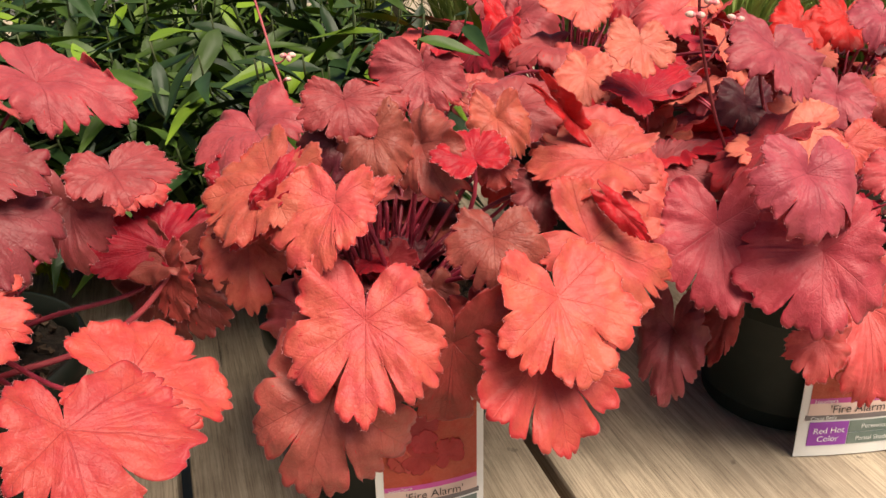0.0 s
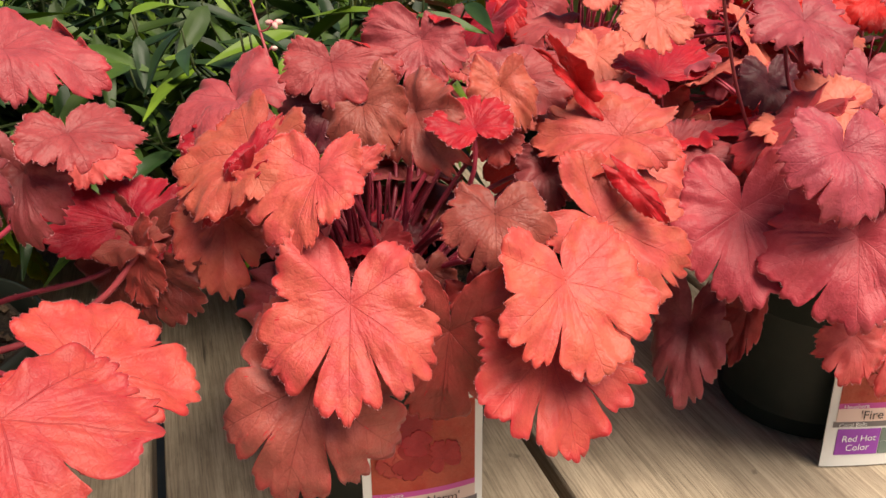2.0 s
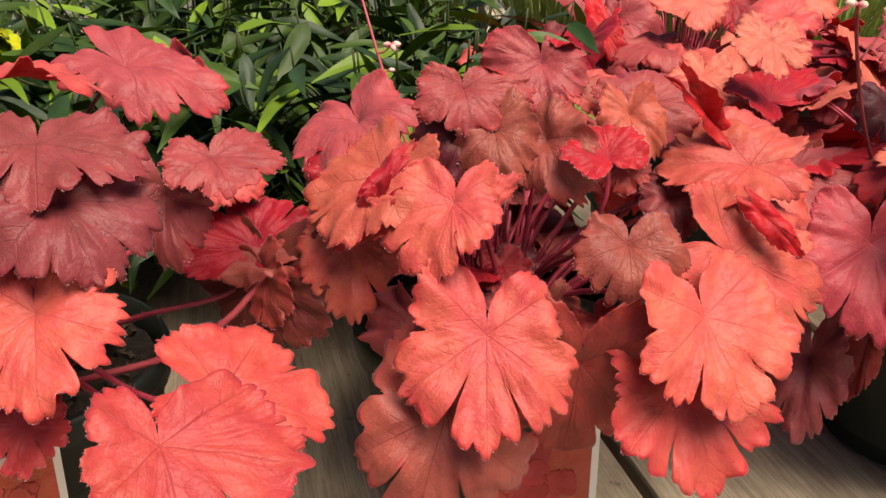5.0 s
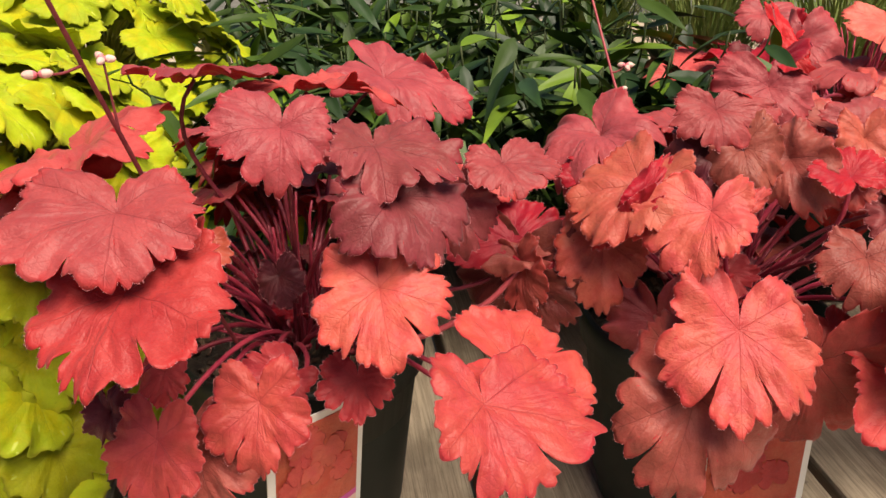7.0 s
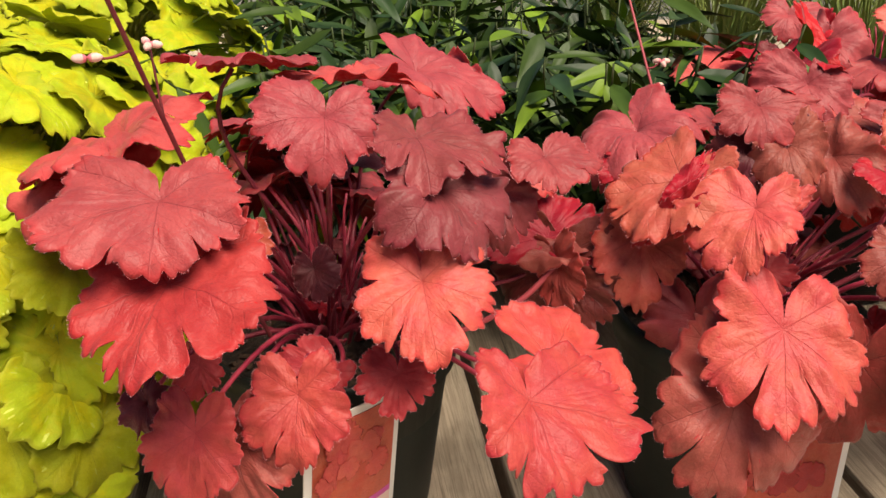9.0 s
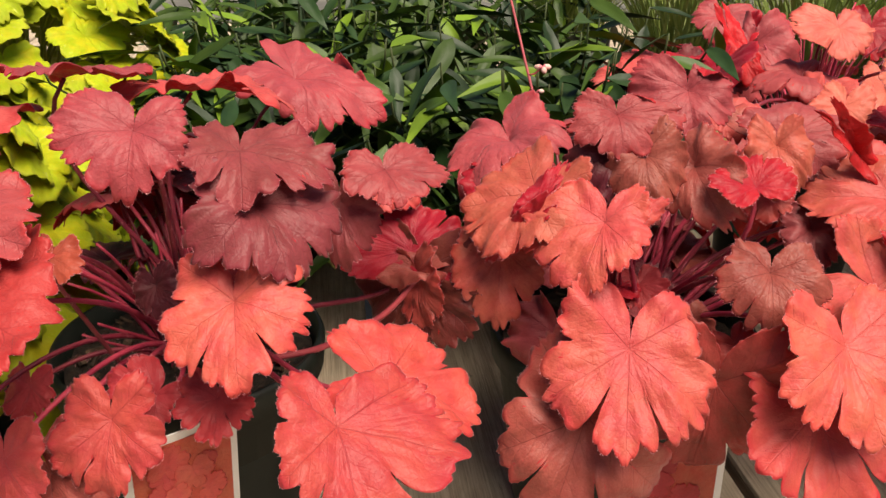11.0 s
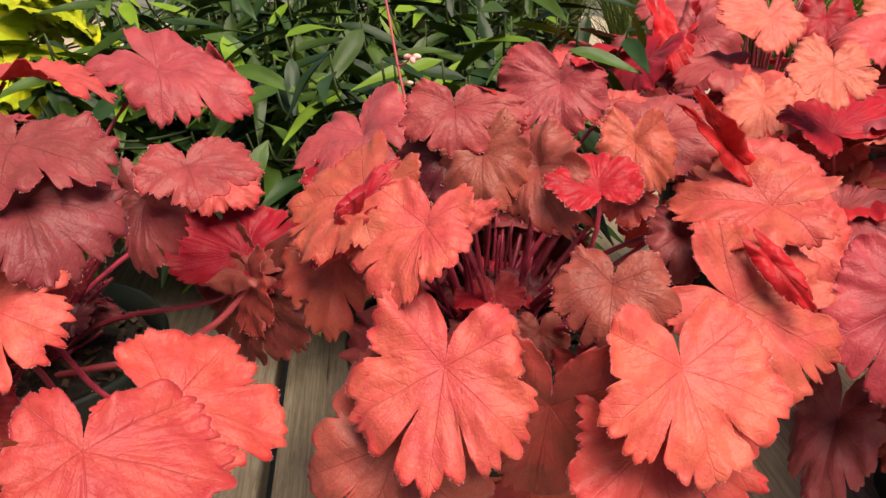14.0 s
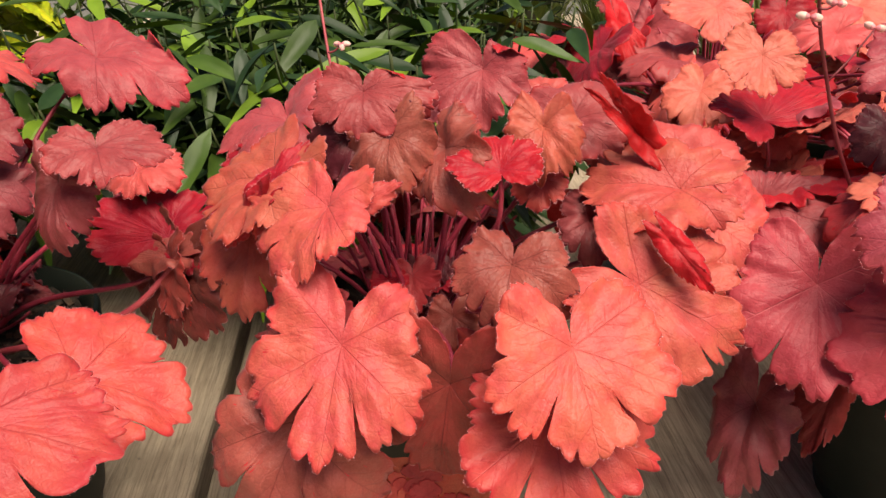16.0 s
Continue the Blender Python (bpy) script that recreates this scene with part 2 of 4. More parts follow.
def tube(points, radii, sides=8):
    """Vertices and faces of a round tube along points."""
    pts = np.array(points, float)
    tang = np.gradient(pts, axis=0)
    tang /= np.linalg.norm(tang, axis=1)[:, None] + 1e-12
    ref = np.array([0.31, 0.77, 0.55])
    verts, faces = [], []
    for i, (p, t, r) in enumerate(zip(pts, tang, radii)):
        a = np.cross(t, ref)
        a /= np.linalg.norm(a)
        b = np.cross(t, a)
        for k in range(sides):
            c = 2 * math.pi * k / sides
            verts.append(tuple(p + r * (math.cos(c) * a + math.sin(c) * b)))
        if i:
            for k in range(sides):
                j = (k + 1) % sides
                faces.append(((i - 1) * sides + k, (i - 1) * sides + j, i * sides + j, i * sides + k))
    faces.append(tuple(range(sides))[::-1])
    n = (len(pts) - 1) * sides
    faces.append(tuple(range(n, n + sides)))
    return verts, faces


def bezier(a, b, c, d, n=14):
    a, b, c, d = (np.array(q, float) for q in (a, b, c, d))
    s = np.linspace(0, 1, n)[:, None]
    return a * (1 - s) ** 3 + 3 * b * s * (1 - s) ** 2 + 3 * c * s * s * (1 - s) + d * s**3


LOBES = ((0, 1.0), (60, 0.97), (122, 0.80))


def blade(length, left, right, seed, fine=True, droop=0.22, ruffle=0.05, notch=0.42, fold=0.10, curls=(), tooth=1.0):
    """A palmately lobed blade: stalk at the origin, tip along +x, upper face +z. Two skins, upper and lower."""
    rng = np.random.RandomState(seed + 11)
    cols, rings = (289, (0.0, 0.12, 0.28, 0.44, 0.6, 0.74, 0.86, 0.95, 1.0)) if fine else (121, (0.0, 0.25, 0.5, 0.75, 0.93, 1.0))
    th = np.linspace(-180, 180, cols)
    reach, lesser = np.zeros(cols), np.ones(cols)
    axes = {}
    for deg, size in LOBES:
        for sign in (-1, 1) if deg else (1,):
            size_here = size * rng.uniform(0.93, 1.07)
            wide = (50 if deg < 100 else 66) * rng.uniform(0.95, 1.07)
            axis = axes[sign * deg] = sign * (deg + rng.uniform(-6, 6))
            u = np.clip(np.abs(th - axis) / wide, 0, 1)
            reach = np.maximum(reach, size_here * np.cos(u * math.pi / 2) ** (0.14 + 0.42 * notch if deg == 0 else 0.12 + 0.30 * notch if deg < 100 else 0.25))
            for part_way in (-1, 1):
                if deg < 100:
                    cut = (th - axis - part_way * rng.uniform(8, 14)) / rng.uniform(2.6, 4.6)
                    lesser *= 1 - tooth * rng.uniform(0.06, 0.12 + 0.10 * notch) * np.exp(-np.abs(cut) ** 1.3)
    whole = np.maximum(reach, 0.75)
    reach *= lesser
    axes, clefts = sorted(axes.values()), []
    for k, (p, p_next) in enumerate(zip(axes, axes[1:])):
        inner = k in (1, 2)
        clefts.append((p + p_next) / 2 + rng.uniform(-5, 5))
        gap = (th - clefts[k]) / rng.uniform(2.8, 4.8)
        reach *= 1 - (1.0 if inner else 0.5) * rng.uniform(0.10 + 0.45 * notch, 0.16 + 0.75 * notch) * np.exp(-np.abs(gap) ** 1.25)
    bend = th + 5 * np.sin(np.radians(th * 4) + rng.uniform(0, 6)) + 2.5 * np.sin(np.radians(th * 11) + rng.uniform(0, 6))
    scallop = 0.078 + 0.026 * np.sin(np.radians(th * 2.6) + rng.uniform(0, 6))
    reach *= 1 - tooth * scallop * (1 - np.abs(np.sin(math.pi * bend / 9.6)) ** 0.6)
    fray = 0.016 + 0.010 * np.sin(np.radians(th * 5.3) + rng.uniform(0, 6))
    reach *= 1 - fray * (1 - np.abs(np.sin(math.pi * (bend + 1.5 * np.sin(np.radians(th * 23))) / 4.9)) ** 0.6)
    shift = np.zeros(cols)
    for k in range(4):
        from_cut = th - clefts[k]
        shift -= (0.80 if k in (1, 2) else 0.45) * from_cut * np.exp(-(from_cut / 10) ** 2)
    back = np.clip((np.abs(th) - 136) / 44, 0, 1)
    reach *= 1 - 0.55 * back**2 * (3 - 2 * back)
    reach *= np.clip((180 - np.abs(th)) / 6, 0.02, 1) ** 0.5
    rad = np.radians(th)
    s = np.array(rings)[:, None]
    r = s * reach[None, :]
    q = np.minimum(r / whole, 1.0)
    swing = rad + np.radians(shift) * np.clip((r - 0.35) / 0.5, 0, 1)
    x = r * np.cos(swing) * length
    y = r * np.sin(swing)
    y = np.where(y > 0, y * left / 0.86, y * right / 0.86)
    lane = np.interp(th, [-182] + axes + [182], np.arange(-3, 4) + np.array([0.1, 0, 0, 0, 0, 0, -0.1]))
    near = np.abs((lane + 20.5) % 1 - 0.5)
    ph = rng.uniform(0, 6.3, 8)
    z = -droop * (r**2 - 0.85 * r) + 0.012 * r * np.sin(math.pi * near) * (1 - 0.4 * q)
    z += fold * np.sqrt(np.sin(rad) ** 2 + 0.02) * r * 0.6
    wave = np.radians(th + 9 * np.sin(rad * 2 + ph[7]))
    z += ruffle * q**2 * r * (np.sin(3 * wave + ph[0]) + 0.6 * np.sin(7 * wave + ph[1]) + 0.4 * q**2 * np.sin(13 * wave + ph[2]) + 0.25 * q**5 * np.sin(23 * wave + ph[3]))
    z += 0.05 * np.sin(9 * x / length + ph[3]) * np.sin(9 * y / length + ph[4]) * q
    for size, wavelength in ((0.010, 0.34), (0.007, 0.22), (0.005, 0.14)):
        for _ in range(3):
            way = rng.uniform(0, math.pi)
            z += size * np.sin(2 * math.pi / wavelength * (x * math.cos(way) + y * math.sin(way)) / length + rng.uniform(0, 6.3)) * np.minimum(1, 2 * r)
    for deg in axes:
        lobe = np.cos(np.clip((th - deg) / 38, -1, 1) * math.pi / 2) ** 2
        z -= rng.uniform(-0.5, 1.1) * max(droop, 0.3) * lobe * np.maximum(0, r - 0.45) ** 2
    z += rng.uniform(-0.22, 0.22) * (r * np.cos(rad + ph[6])) * (r * np.sin(rad + ph[6]))
    z += rng.uniform(-0.12, 0.12) * np.maximum(0, np.cos(rad - ph[5])) ** 3 * r**2
    z *= length
    for deg, start, radius in curls:
        ca, sa = math.cos(radians(deg)), math.sin(radians(deg))
        c, d = x * ca + y * sa, -x * sa + y * ca
        beyond = np.maximum(0, c - start)
        roll = np.minimum(beyond / radius, 2.75)
        rest = beyond - roll * radius
        c = np.minimum(c, start) + radius * np.sin(roll) + rest * np.cos(roll)
        z = np.where(beyond > 0, z * np.cos(roll), z) + radius * (1 - np.cos(roll)) + rest * np.sin(roll)
        x, y = c * ca - d * sa, c * sa + d * ca
    top = np.stack([x, y, z], -1).reshape(-1, 3)
    grid3 = top.reshape(len(rings), cols, 3)
    across, outward = np.gradient(grid3, axis=1), np.gradient(grid3, axis=0)
    normal = np.cross(outward, across)
    normal /= np.linalg.norm(normal, axis=-1, keepdims=True) + 1e-12
    normal[0] = normal[1].mean(0) / np.linalg.norm(normal[1].mean(0))
    under = top - 0.00045 * normal.reshape(-1, 3)
    n_r = len(rings)
    grid = np.arange(n_r * cols).reshape(n_r, cols)
    a, b, c, d = grid[:-1, :-1].ravel(), grid[1:, :-1].ravel(), grid[1:, 1:].ravel(), grid[:-1, 1:].ravel()
    quads = np.stack([a, b, c, d], 1)
    low = quads[:, ::-1] + n_r * cols
    e = grid[-1]
    rim = np.stack([e[:-1], e[:-1] + n_r * cols, e[1:] + n_r * cols, e[1:]], 1)
    attr = np.stack([np.broadcast_to(lane, r.shape), r, np.broadcast_to(s, r.shape)], -1).reshape(-1, 3)
    return np.vstack([top, under]), np.vstack([quads, low, rim]), (len(quads), len(low), len(rim)), np.vstack([attr, attr])


def blade_mesh(upper, lower, m, *shape, fringe=True, **kw):
    verts, faces, (nu, nl, ne), attr = blade(*shape, **kw)
    mat = np.array(m)
    idx = [0] * nu + [1] * nl + [0] * ne
    faces = faces.tolist()
    cols = ne + 1
    if cols > 200 and fringe:
        rng = np.random.RandomState(7)
        rim = verts[len(verts) // 2 - cols: len(verts) // 2]
        extra = []
        for k in range(1, cols - 1):
            for _ in range(2):
                p = rim[k] + (rim[k + 1] - rim[k]) * rng.rand()
                along = rim[k + 1] - rim[k]
                along = along / (np.linalg.norm(along) + 1e-9) * 0.00011
                out = p / (np.linalg.norm(p) + 1e-9) + rng.randn(3) * 0.35
                base = len(verts) + len(extra)
                extra += [p + along, p - along, p + out * rng.uniform(0.0003, 0.0009)]
                faces.append([base, base + 1, base + 2])
                idx.append(2)
        attr = np.vstack([attr, np.zeros((len(extra), 3))])
        verts = np.vstack([verts, np.array(extra)])
    verts = verts @ mat[:3, :3].T + mat[:3, 3]
    me = mesh_from("leaf", verts.tolist(), faces, (upper, lower, HAIR), idx)
    layer = me.attributes.new("blade", "FLOAT_VECTOR", "POINT")
    layer.data.foreach_set("vector", attr.astype(np.float32).ravel())
    return me


def leaf(plant, tone, at, turn, length, left, right, seed, stalk=True, fine=True, under=None, skin=None, **kw):
    """One leaf at `at` (its stalk's end): heading, pitch and roll in degrees; length to the tip and half widths in metres."""
    m = Matrix.Translation(at) @ Euler((0, 0, radians(turn[0]))).to_matrix().to_4x4() @ Euler((0, radians(-turn[1]), 0)).to_matrix().to_4x4() @ Euler((radians(turn[2]), 0, 0)).to_matrix().to_4x4()
    rng = random.Random(seed)
    arched = tone in ("rose", "burgundy", "mauve", "pink", "copper", "plum", "pinkred")
    kw.setdefault("droop", rng.uniform(0.5, 0.85) if arched else rng.uniform(0.15, 0.35))
    kw.setdefault("ruffle", rng.uniform(0.05, 0.10) if arched else rng.uniform(0.03, 0.075))
    kw.setdefault("notch", rng.uniform(0.22, 0.40))
    lower = under or (TONES[tone] if tone in ("crimson", "scarlet") else UNDER)
    ob = mesh_object("leaf", blade_mesh(TONES[tone], lower, m, length, left, right, seed, fine, **kw), plant)
    if stalk:
        crown = Vector(plant.location) + Vector((0, 0, plant["crown"]))
        a = rng.uniform(0, 6.28)
        out = Vector(at) - crown
        flat = Vector((out.x, out.y, 0))
        foot = crown + Vector((math.cos(a), math.sin(a), 0)) * rng.uniform(0.004, 0.018) + flat * 0.08
        heading = m.to_3x3() @ Vector((1, 0, 0))
        normal = m.to_3x3() @ Vector((0, 0, 1))
        end = Vector(at) - normal * 0.001
        size = out.length
        b = foot + Vector((0, 0, 0.42 * size)) + flat * 0.22
        c = end - heading * 0.22 * size - normal * 0.20 * size + Vector((0, 0, -0.05 * size))
        pts = bezier(foot, b, c, end)
        verts, faces = tube(pts, np.linspace(0.0019, 0.0012, len(pts)), 8)
        idx = [0] * len(faces)
        if fine:
            for _ in range(300):
                k = rng.randrange(3, len(pts) - 1)
                f = rng.random()
                p = Vector(pts[k - 1] * (1 - f) + pts[k] * f)
                d = Vector((rng.gauss(0, 1), rng.gauss(0, 1), rng.gauss(0, 1))).normalized()
                t = Vector((0.00007, 0.00006, 0))
                i = len(verts)
                verts += [tuple(p + t), tuple(p - t), tuple(p + d * rng.uniform(0.0028, 0.0044))]
                faces.append((i, i + 1, i + 2))
                idx.append(1)
        mesh_object("petiole", mesh_from("petiole", verts, faces, (skin or PETIOLE, HAIR), idx), ob, "hairy crimson leaf stalk" if not skin else "")
    return ob


def arching_stalk(blade_part, points, radius=0.0021):
    """A long thick hairy stalk that bends over through the given places."""
    rng = random.Random(len(points))
    pts = [Vector(p) for p in points]
    line = []
    for i in range(len(pts) - 1):
        a, b, c, d = pts[max(i - 1, 0)], pts[min(i + 2, len(pts) - 1)], pts[i], pts[i + 1]
        line += list(bezier(c, c + (d - a) / 6, d - (b - c) / 6, d, 8))[: 8 if i == len(pts) - 2 else 7]
    verts, faces = tube(line, np.linspace(radius * 1.05, radius * 0.8, len(line)), 10)
    idx = [0] * len(faces)
    for _ in range(900):
        k, f = rng.randrange(1, len(line)), rng.random()
        p = Vector(line[k - 1] * (1 - f) + line[k] * f)
        h = Vector((rng.gauss(0, 1), rng.gauss(0, 1), rng.gauss(0, 1))).normalized()
        n = len(verts)
        verts += [tuple(p + Vector((0.00007, 0.00006, 0))), tuple(p - Vector((0.00007, 0.00006, 0))), tuple(p + h * rng.uniform(0.0030, 0.0046))]
        faces.append((n, n + 1, n + 2))
        idx.append(1)
    mesh_object("petiole", mesh_from("petiole", verts, faces, (PETIOLE_ROSE, HAIR), idx), blade_part, "thick hairy rose red leaf stalk")


def lathe(profile, sides=48):
    bm = bmesh.new()
    rows = []
    for r, z in profile:
        rows.append([bm.verts.new((r * math.cos(2 * math.pi * k / sides), r * math.sin(2 * math.pi * k / sides), z)) for k in range(sides)])
    for p, q in zip(rows, rows[1:]):
        for k in range(sides):
            j = (k + 1) % sides
            bm.faces.new((p[k], p[j], q[j], q[k]))
    bm.faces.new(rows[0][::-1])
    return bm


def potted(name, label, at, rim=0.082, foot=0.062, height=0.155, group="plants in pots"):
    """A nursery pot with soil; the plant's leaves are added to it."""
    plant = thing(name, label, "potted plant", (at[0], at[1], 0), group)
    plant["crown"] = height - 0.02
    bm = lathe(((foot - 0.006, 0.0), (foot, 0.004), (rim - 0.004, height - 0.022), (rim, height - 0.021), (rim + 0.0015, height - 0.004), (rim, height), (rim - 0.003, height),
                (rim - 0.0045, height - 0.02), (foot + 0.004, 0.02)))
    bm.transform(Matrix.Translation((at[0], at[1], 0)))
    part("pot", bm, POT, plant, "dark green plastic nursery pot")
    rng = random.Random(int(at[0] * 1000) + 5)
    bm = bmesh.new()
    n = 40
    inner = rim - 0.007
    rows = [[bm.verts.new((at[0] + inner * q * math.cos(2 * math.pi * k / n), at[1] + inner * q * math.sin(2 * math.pi * k / n), height - 0.014 + rng.uniform(-0.003, 0.003) + 0.006 * (1 - q))) for k in range(n)] for q in (1.0, 0.85, 0.7, 0.5, 0.3, 0.1)]
    for p, q in zip(rows, rows[1:]):
        for k in range(n):
            j = (k + 1) % n
            bm.faces.new((p[k], p[j], q[j], q[k]))
    bm.faces.new(rows[-1])
    part("soil", bm, SOIL, plant, "dark crumbly potting soil")
    bm = bmesh.new()
    for _ in range(150):
        a, q = rng.uniform(0, 6.28), inner * 0.94 * math.sqrt(rng.random())
        m = Matrix.Translation((at[0] + q * math.cos(a), at[1] + q * math.sin(a), height - 0.011)) @ Euler([rng.uniform(-1, 1) * k for k in (0.7, 0.7, 3.1)]).to_matrix().to_4x4()
        bmesh.ops.create_cube(bm, size=1, matrix=m @ Matrix.Diagonal((rng.uniform(0.004, 0.012), rng.uniform(0.002, 0.005), rng.uniform(0.001, 0.003), 1)))
    tagged(part("bark_mulch", bm, BARK, plant, "", False), kind="stuff")
    return plant


# ---- bench and ground ----
bm = bmesh.new()
bmesh.ops.create_grid(bm, x_segments=40, y_segments=40, size=60)
for v in bm.verts:
    v.co.z = 0.05 * noise.noise(v.co * 0.2)
ground = part("ground", bm, GROUND, None)
ground.location = (0, 0, -0.82)
tagged(ground, "grey gravel ground under the bench", "ground", kind="structure")

ALONG = math.degrees(math.atan2(0.318, 0.948))
bench = thing("display_bench", "weathered grey wooden display bench of wide planks", "bench", (0, 0, -0.038))
bench.rotation_euler = (0, 0, radians(ALONG))


def bench_part(name, x0, x1, y0, y1, z0, z1, material, seed):
    """A board on the bench, in the bench's own axes: y runs along the planks."""
    rng = random.Random(seed)
    bm = bmesh.new()
    bmesh.ops.create_cube(bm, size=1, matrix=Matrix.Diagonal((x1 - x0, y1 - y0, z1 - z0, 1)))
    bmesh.ops.bevel(bm, geom=bm.edges[:], offset=0.004, segments=2, profile=0.5, affect="EDGES")
    me = bpy.data.meshes.new(name)
    bm.to_mesh(me)
    bm.free()
    me.materials.append(material)
    ob = new(name, me)
    ob.parent = bench
    ob.location = ((x0 + x1) / 2, (y0 + y1) / 2, (z0 + z1) / 2)
    ob.rotation_euler = (rng.uniform(-1, 1) * 0.001, rng.uniform(-1, 1) * 0.002, 0)
    return ob


for k in range(-4, 5):
    edge = -0.030 + 0.2685 * k
    bench_part("plank", edge + 0.0045, edge + 0.2685 - 0.0045, -0.6, 2.6, 0.0, 0.038 + 0.0008 * math.sin(5 * k), PLANK, k)
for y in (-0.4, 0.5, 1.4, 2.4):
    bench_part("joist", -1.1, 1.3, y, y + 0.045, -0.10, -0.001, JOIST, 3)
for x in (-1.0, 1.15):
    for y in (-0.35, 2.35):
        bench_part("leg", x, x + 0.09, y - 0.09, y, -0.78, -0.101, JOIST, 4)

# ---- coral bells in their pots ----
LABEL = "coral bells plant with lobed fiery red leaves in a nursery pot"
heuchera_a = potted("coral_bells_plant", "coral bells plant with rose and burgundy leaves, dark pot", (-0.306, 0.425))
heuchera_b = potted("coral_bells_plant", "coral bells plant with bright coral and copper leaves", (-0.040, 0.500), 0.085)
heuchera_c = potted("coral_bells_plant", "coral bells plant with pinkish red leaves in a dark green pot", (0.292, 0.605))
heuchera_d = potted("coral_bells_plant", "coral bells plant with sunlit peach and scarlet leaves behind the others", (0.140, 0.900))

heuchera_e = potted("coral_bells_plant", "coral bells plant with scarlet and mauve leaves behind the others", (0.415, 0.86))

leaf(heuchera_a, "rose", (-0.342, 0.298, 0.281), (-71, -26, -2), 0.047, 0.040, 0.051, 0, notch=0.3, droop=0.4)
leaf(heuchera_a, "red", (-0.331, 0.278, 0.251), (-80, -22, 7), 0.062, 0.048, 0.038, 1, notch=0.25, droop=0.3)
leaf(heuchera_a, "coral", (-0.226, 0.328, 0.239), (-70, -38, 8), 0.046, 0.036, 0.032, 2, notch=0.55)
leaf(heuchera_a, "coralred", (-0.169, 0.299, 0.198), (-63, -28, -13), 0.049, 0.055, 0.030, 3, notch=0.3)
leaf(heuchera_a, "coralred", (-0.162, 0.352, 0.186), (22, -24, 20), 0.055, 0.046, 0.036, 4, notch=0.35)
leaf(heuchera_a, "coralred", (-0.284, 0.305, 0.180), (-73, -54, 8), 0.041, 0.026, 0.029, 6, notch=0.5)
leaf(heuchera_a, "red", (-0.237, 0.322, 0.188), (-79, -44, 8), 0.024, 0.020, 0.022, 7, notch=0.6)
leaf(heuchera_a, "red", (-0.278, 0.335, 0.175), (-125, -30, -19), 0.023, 0.016, 0.029, 8, notch=0.6)
leaf(heuchera_a, "rose", (-0.281, 0.354, 0.309), (-81, -40, -13), 0.034, 0.026, 0.036, 9)
leaf(heuchera_a, "burgundy", (-0.240, 0.378, 0.295), (-69, -15, -7), 0.044, 0.045, 0.027, 10, notch=0.5, droop=0.3, ruffle=0.10)
leaf(heuchera_a, "burgundy", (-0.227, 0.361, 0.274), (-43, -37, -3), 0.047, 0.039, 0.034, 11, ruffle=0.12, notch=0.22, droop=0.7)
leaf(heuchera_a, "rose", (-0.176, 0.414, 0.278), (-55, -30, -2), 0.026, 0.035, 0.025, 12, notch=0.4, droop=0.5)
leaf(heuchera_a, "rose", (-0.282, 0.569, 0.285), (-6, -16, 12), 0.067, 0.042, 0.042, 13, droop=0.6, notch=0.25, curls=((70, 0.036, 0.004),))
leaf(heuchera_a, "pink", (-0.300, 0.450, 0.304), (6, 0, -7), 0.060, 0.040, 0.045, 14, notch=0.2, droop=0.3)
leaf(heuchera_a, "rose", (-0.352, 0.410, 0.318), (-4, 2, -12), 0.052, 0.040, 0.044, 15, notch=0.2, droop=0.35)
leaf(heuchera_a, "pink", (-0.407, 0.378, 0.276), (-42, 15, 20), 0.084, 0.054, 0.054, 16)
leaf(heuchera_a, "pink", (-0.406, 0.350, 0.264), (176, -9, -18), 0.057, 0.036, 0.036, 17)
leaf(heuchera_a, "coralred", (-0.331, 0.285, 0.164), (-82, -60, 7), 0.039, 0.025, 0.025, 18)
leaf(heuchera_a, "copper", (-0.315, 0.295, 0.151), (-45, -51, 38), 0.040, 0.035, 0.026, 19)
leaf(heuchera_a, "red", (-0.355, 0.340, 0.166), (-84, -50, 5), 0.021, 0.015, 0.015, 20)
leaf(heuchera_a, "orange", (-0.319, 0.330, 0.251), (-84, -35, 3), 0.021, 0.017, 0.015, 21)
leaf(heuchera_a, "crimson", (-0.172, 0.457, 0.212), (88, 44, 4), 0.036, 0.050, 0.042, 22, notch=0.45, droop=0.1, fold=0.15)
folded = leaf(heuchera_a, "copperred", (-0.165, 0.447, 0.200), (-62, -58, 55), 0.036, 0.020, 0.016, 23, notch=0.2, droop=0.3, stalk=False)
arching_stalk(folded, ((-0.29, 0.415, 0.137), (-0.253, 0.412, 0.152), (-0.219, 0.425, 0.158), (-0.185, 0.437, 0.177), (-0.165, 0.447, 0.2)))
# low leaf by the arching stalk; its shade is in the tone
leaf(heuchera_a, "shaded_maroon", (-0.165, 0.455, 0.198), (-100, -66, 8), 0.052, 0.044, 0.040, 24, notch=0.3, droop=0.4, stalk=False)
leaf(heuchera_a, "copper", (-0.166, 0.449, 0.203), (172, -4, -30), 0.040, 0.011, 0.016, 97, notch=0.2, stalk=False)
leaf(heuchera_a, "burgundy", (-0.200, 0.412, 0.259), (-76, -59, 12), 0.037, 0.022, 0.016, 25)
leaf(heuchera_a, "pink", (-0.196, 0.478, 0.244), (-82, -30, 4), 0.022, 0.026, 0.022, 26)
leaf(heuchera_a, "red", (-0.247, 0.400, 0.226), (-99, -55, -8), 0.027, 0.017, 0.023, 27)
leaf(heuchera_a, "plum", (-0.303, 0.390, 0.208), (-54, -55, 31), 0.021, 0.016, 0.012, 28)
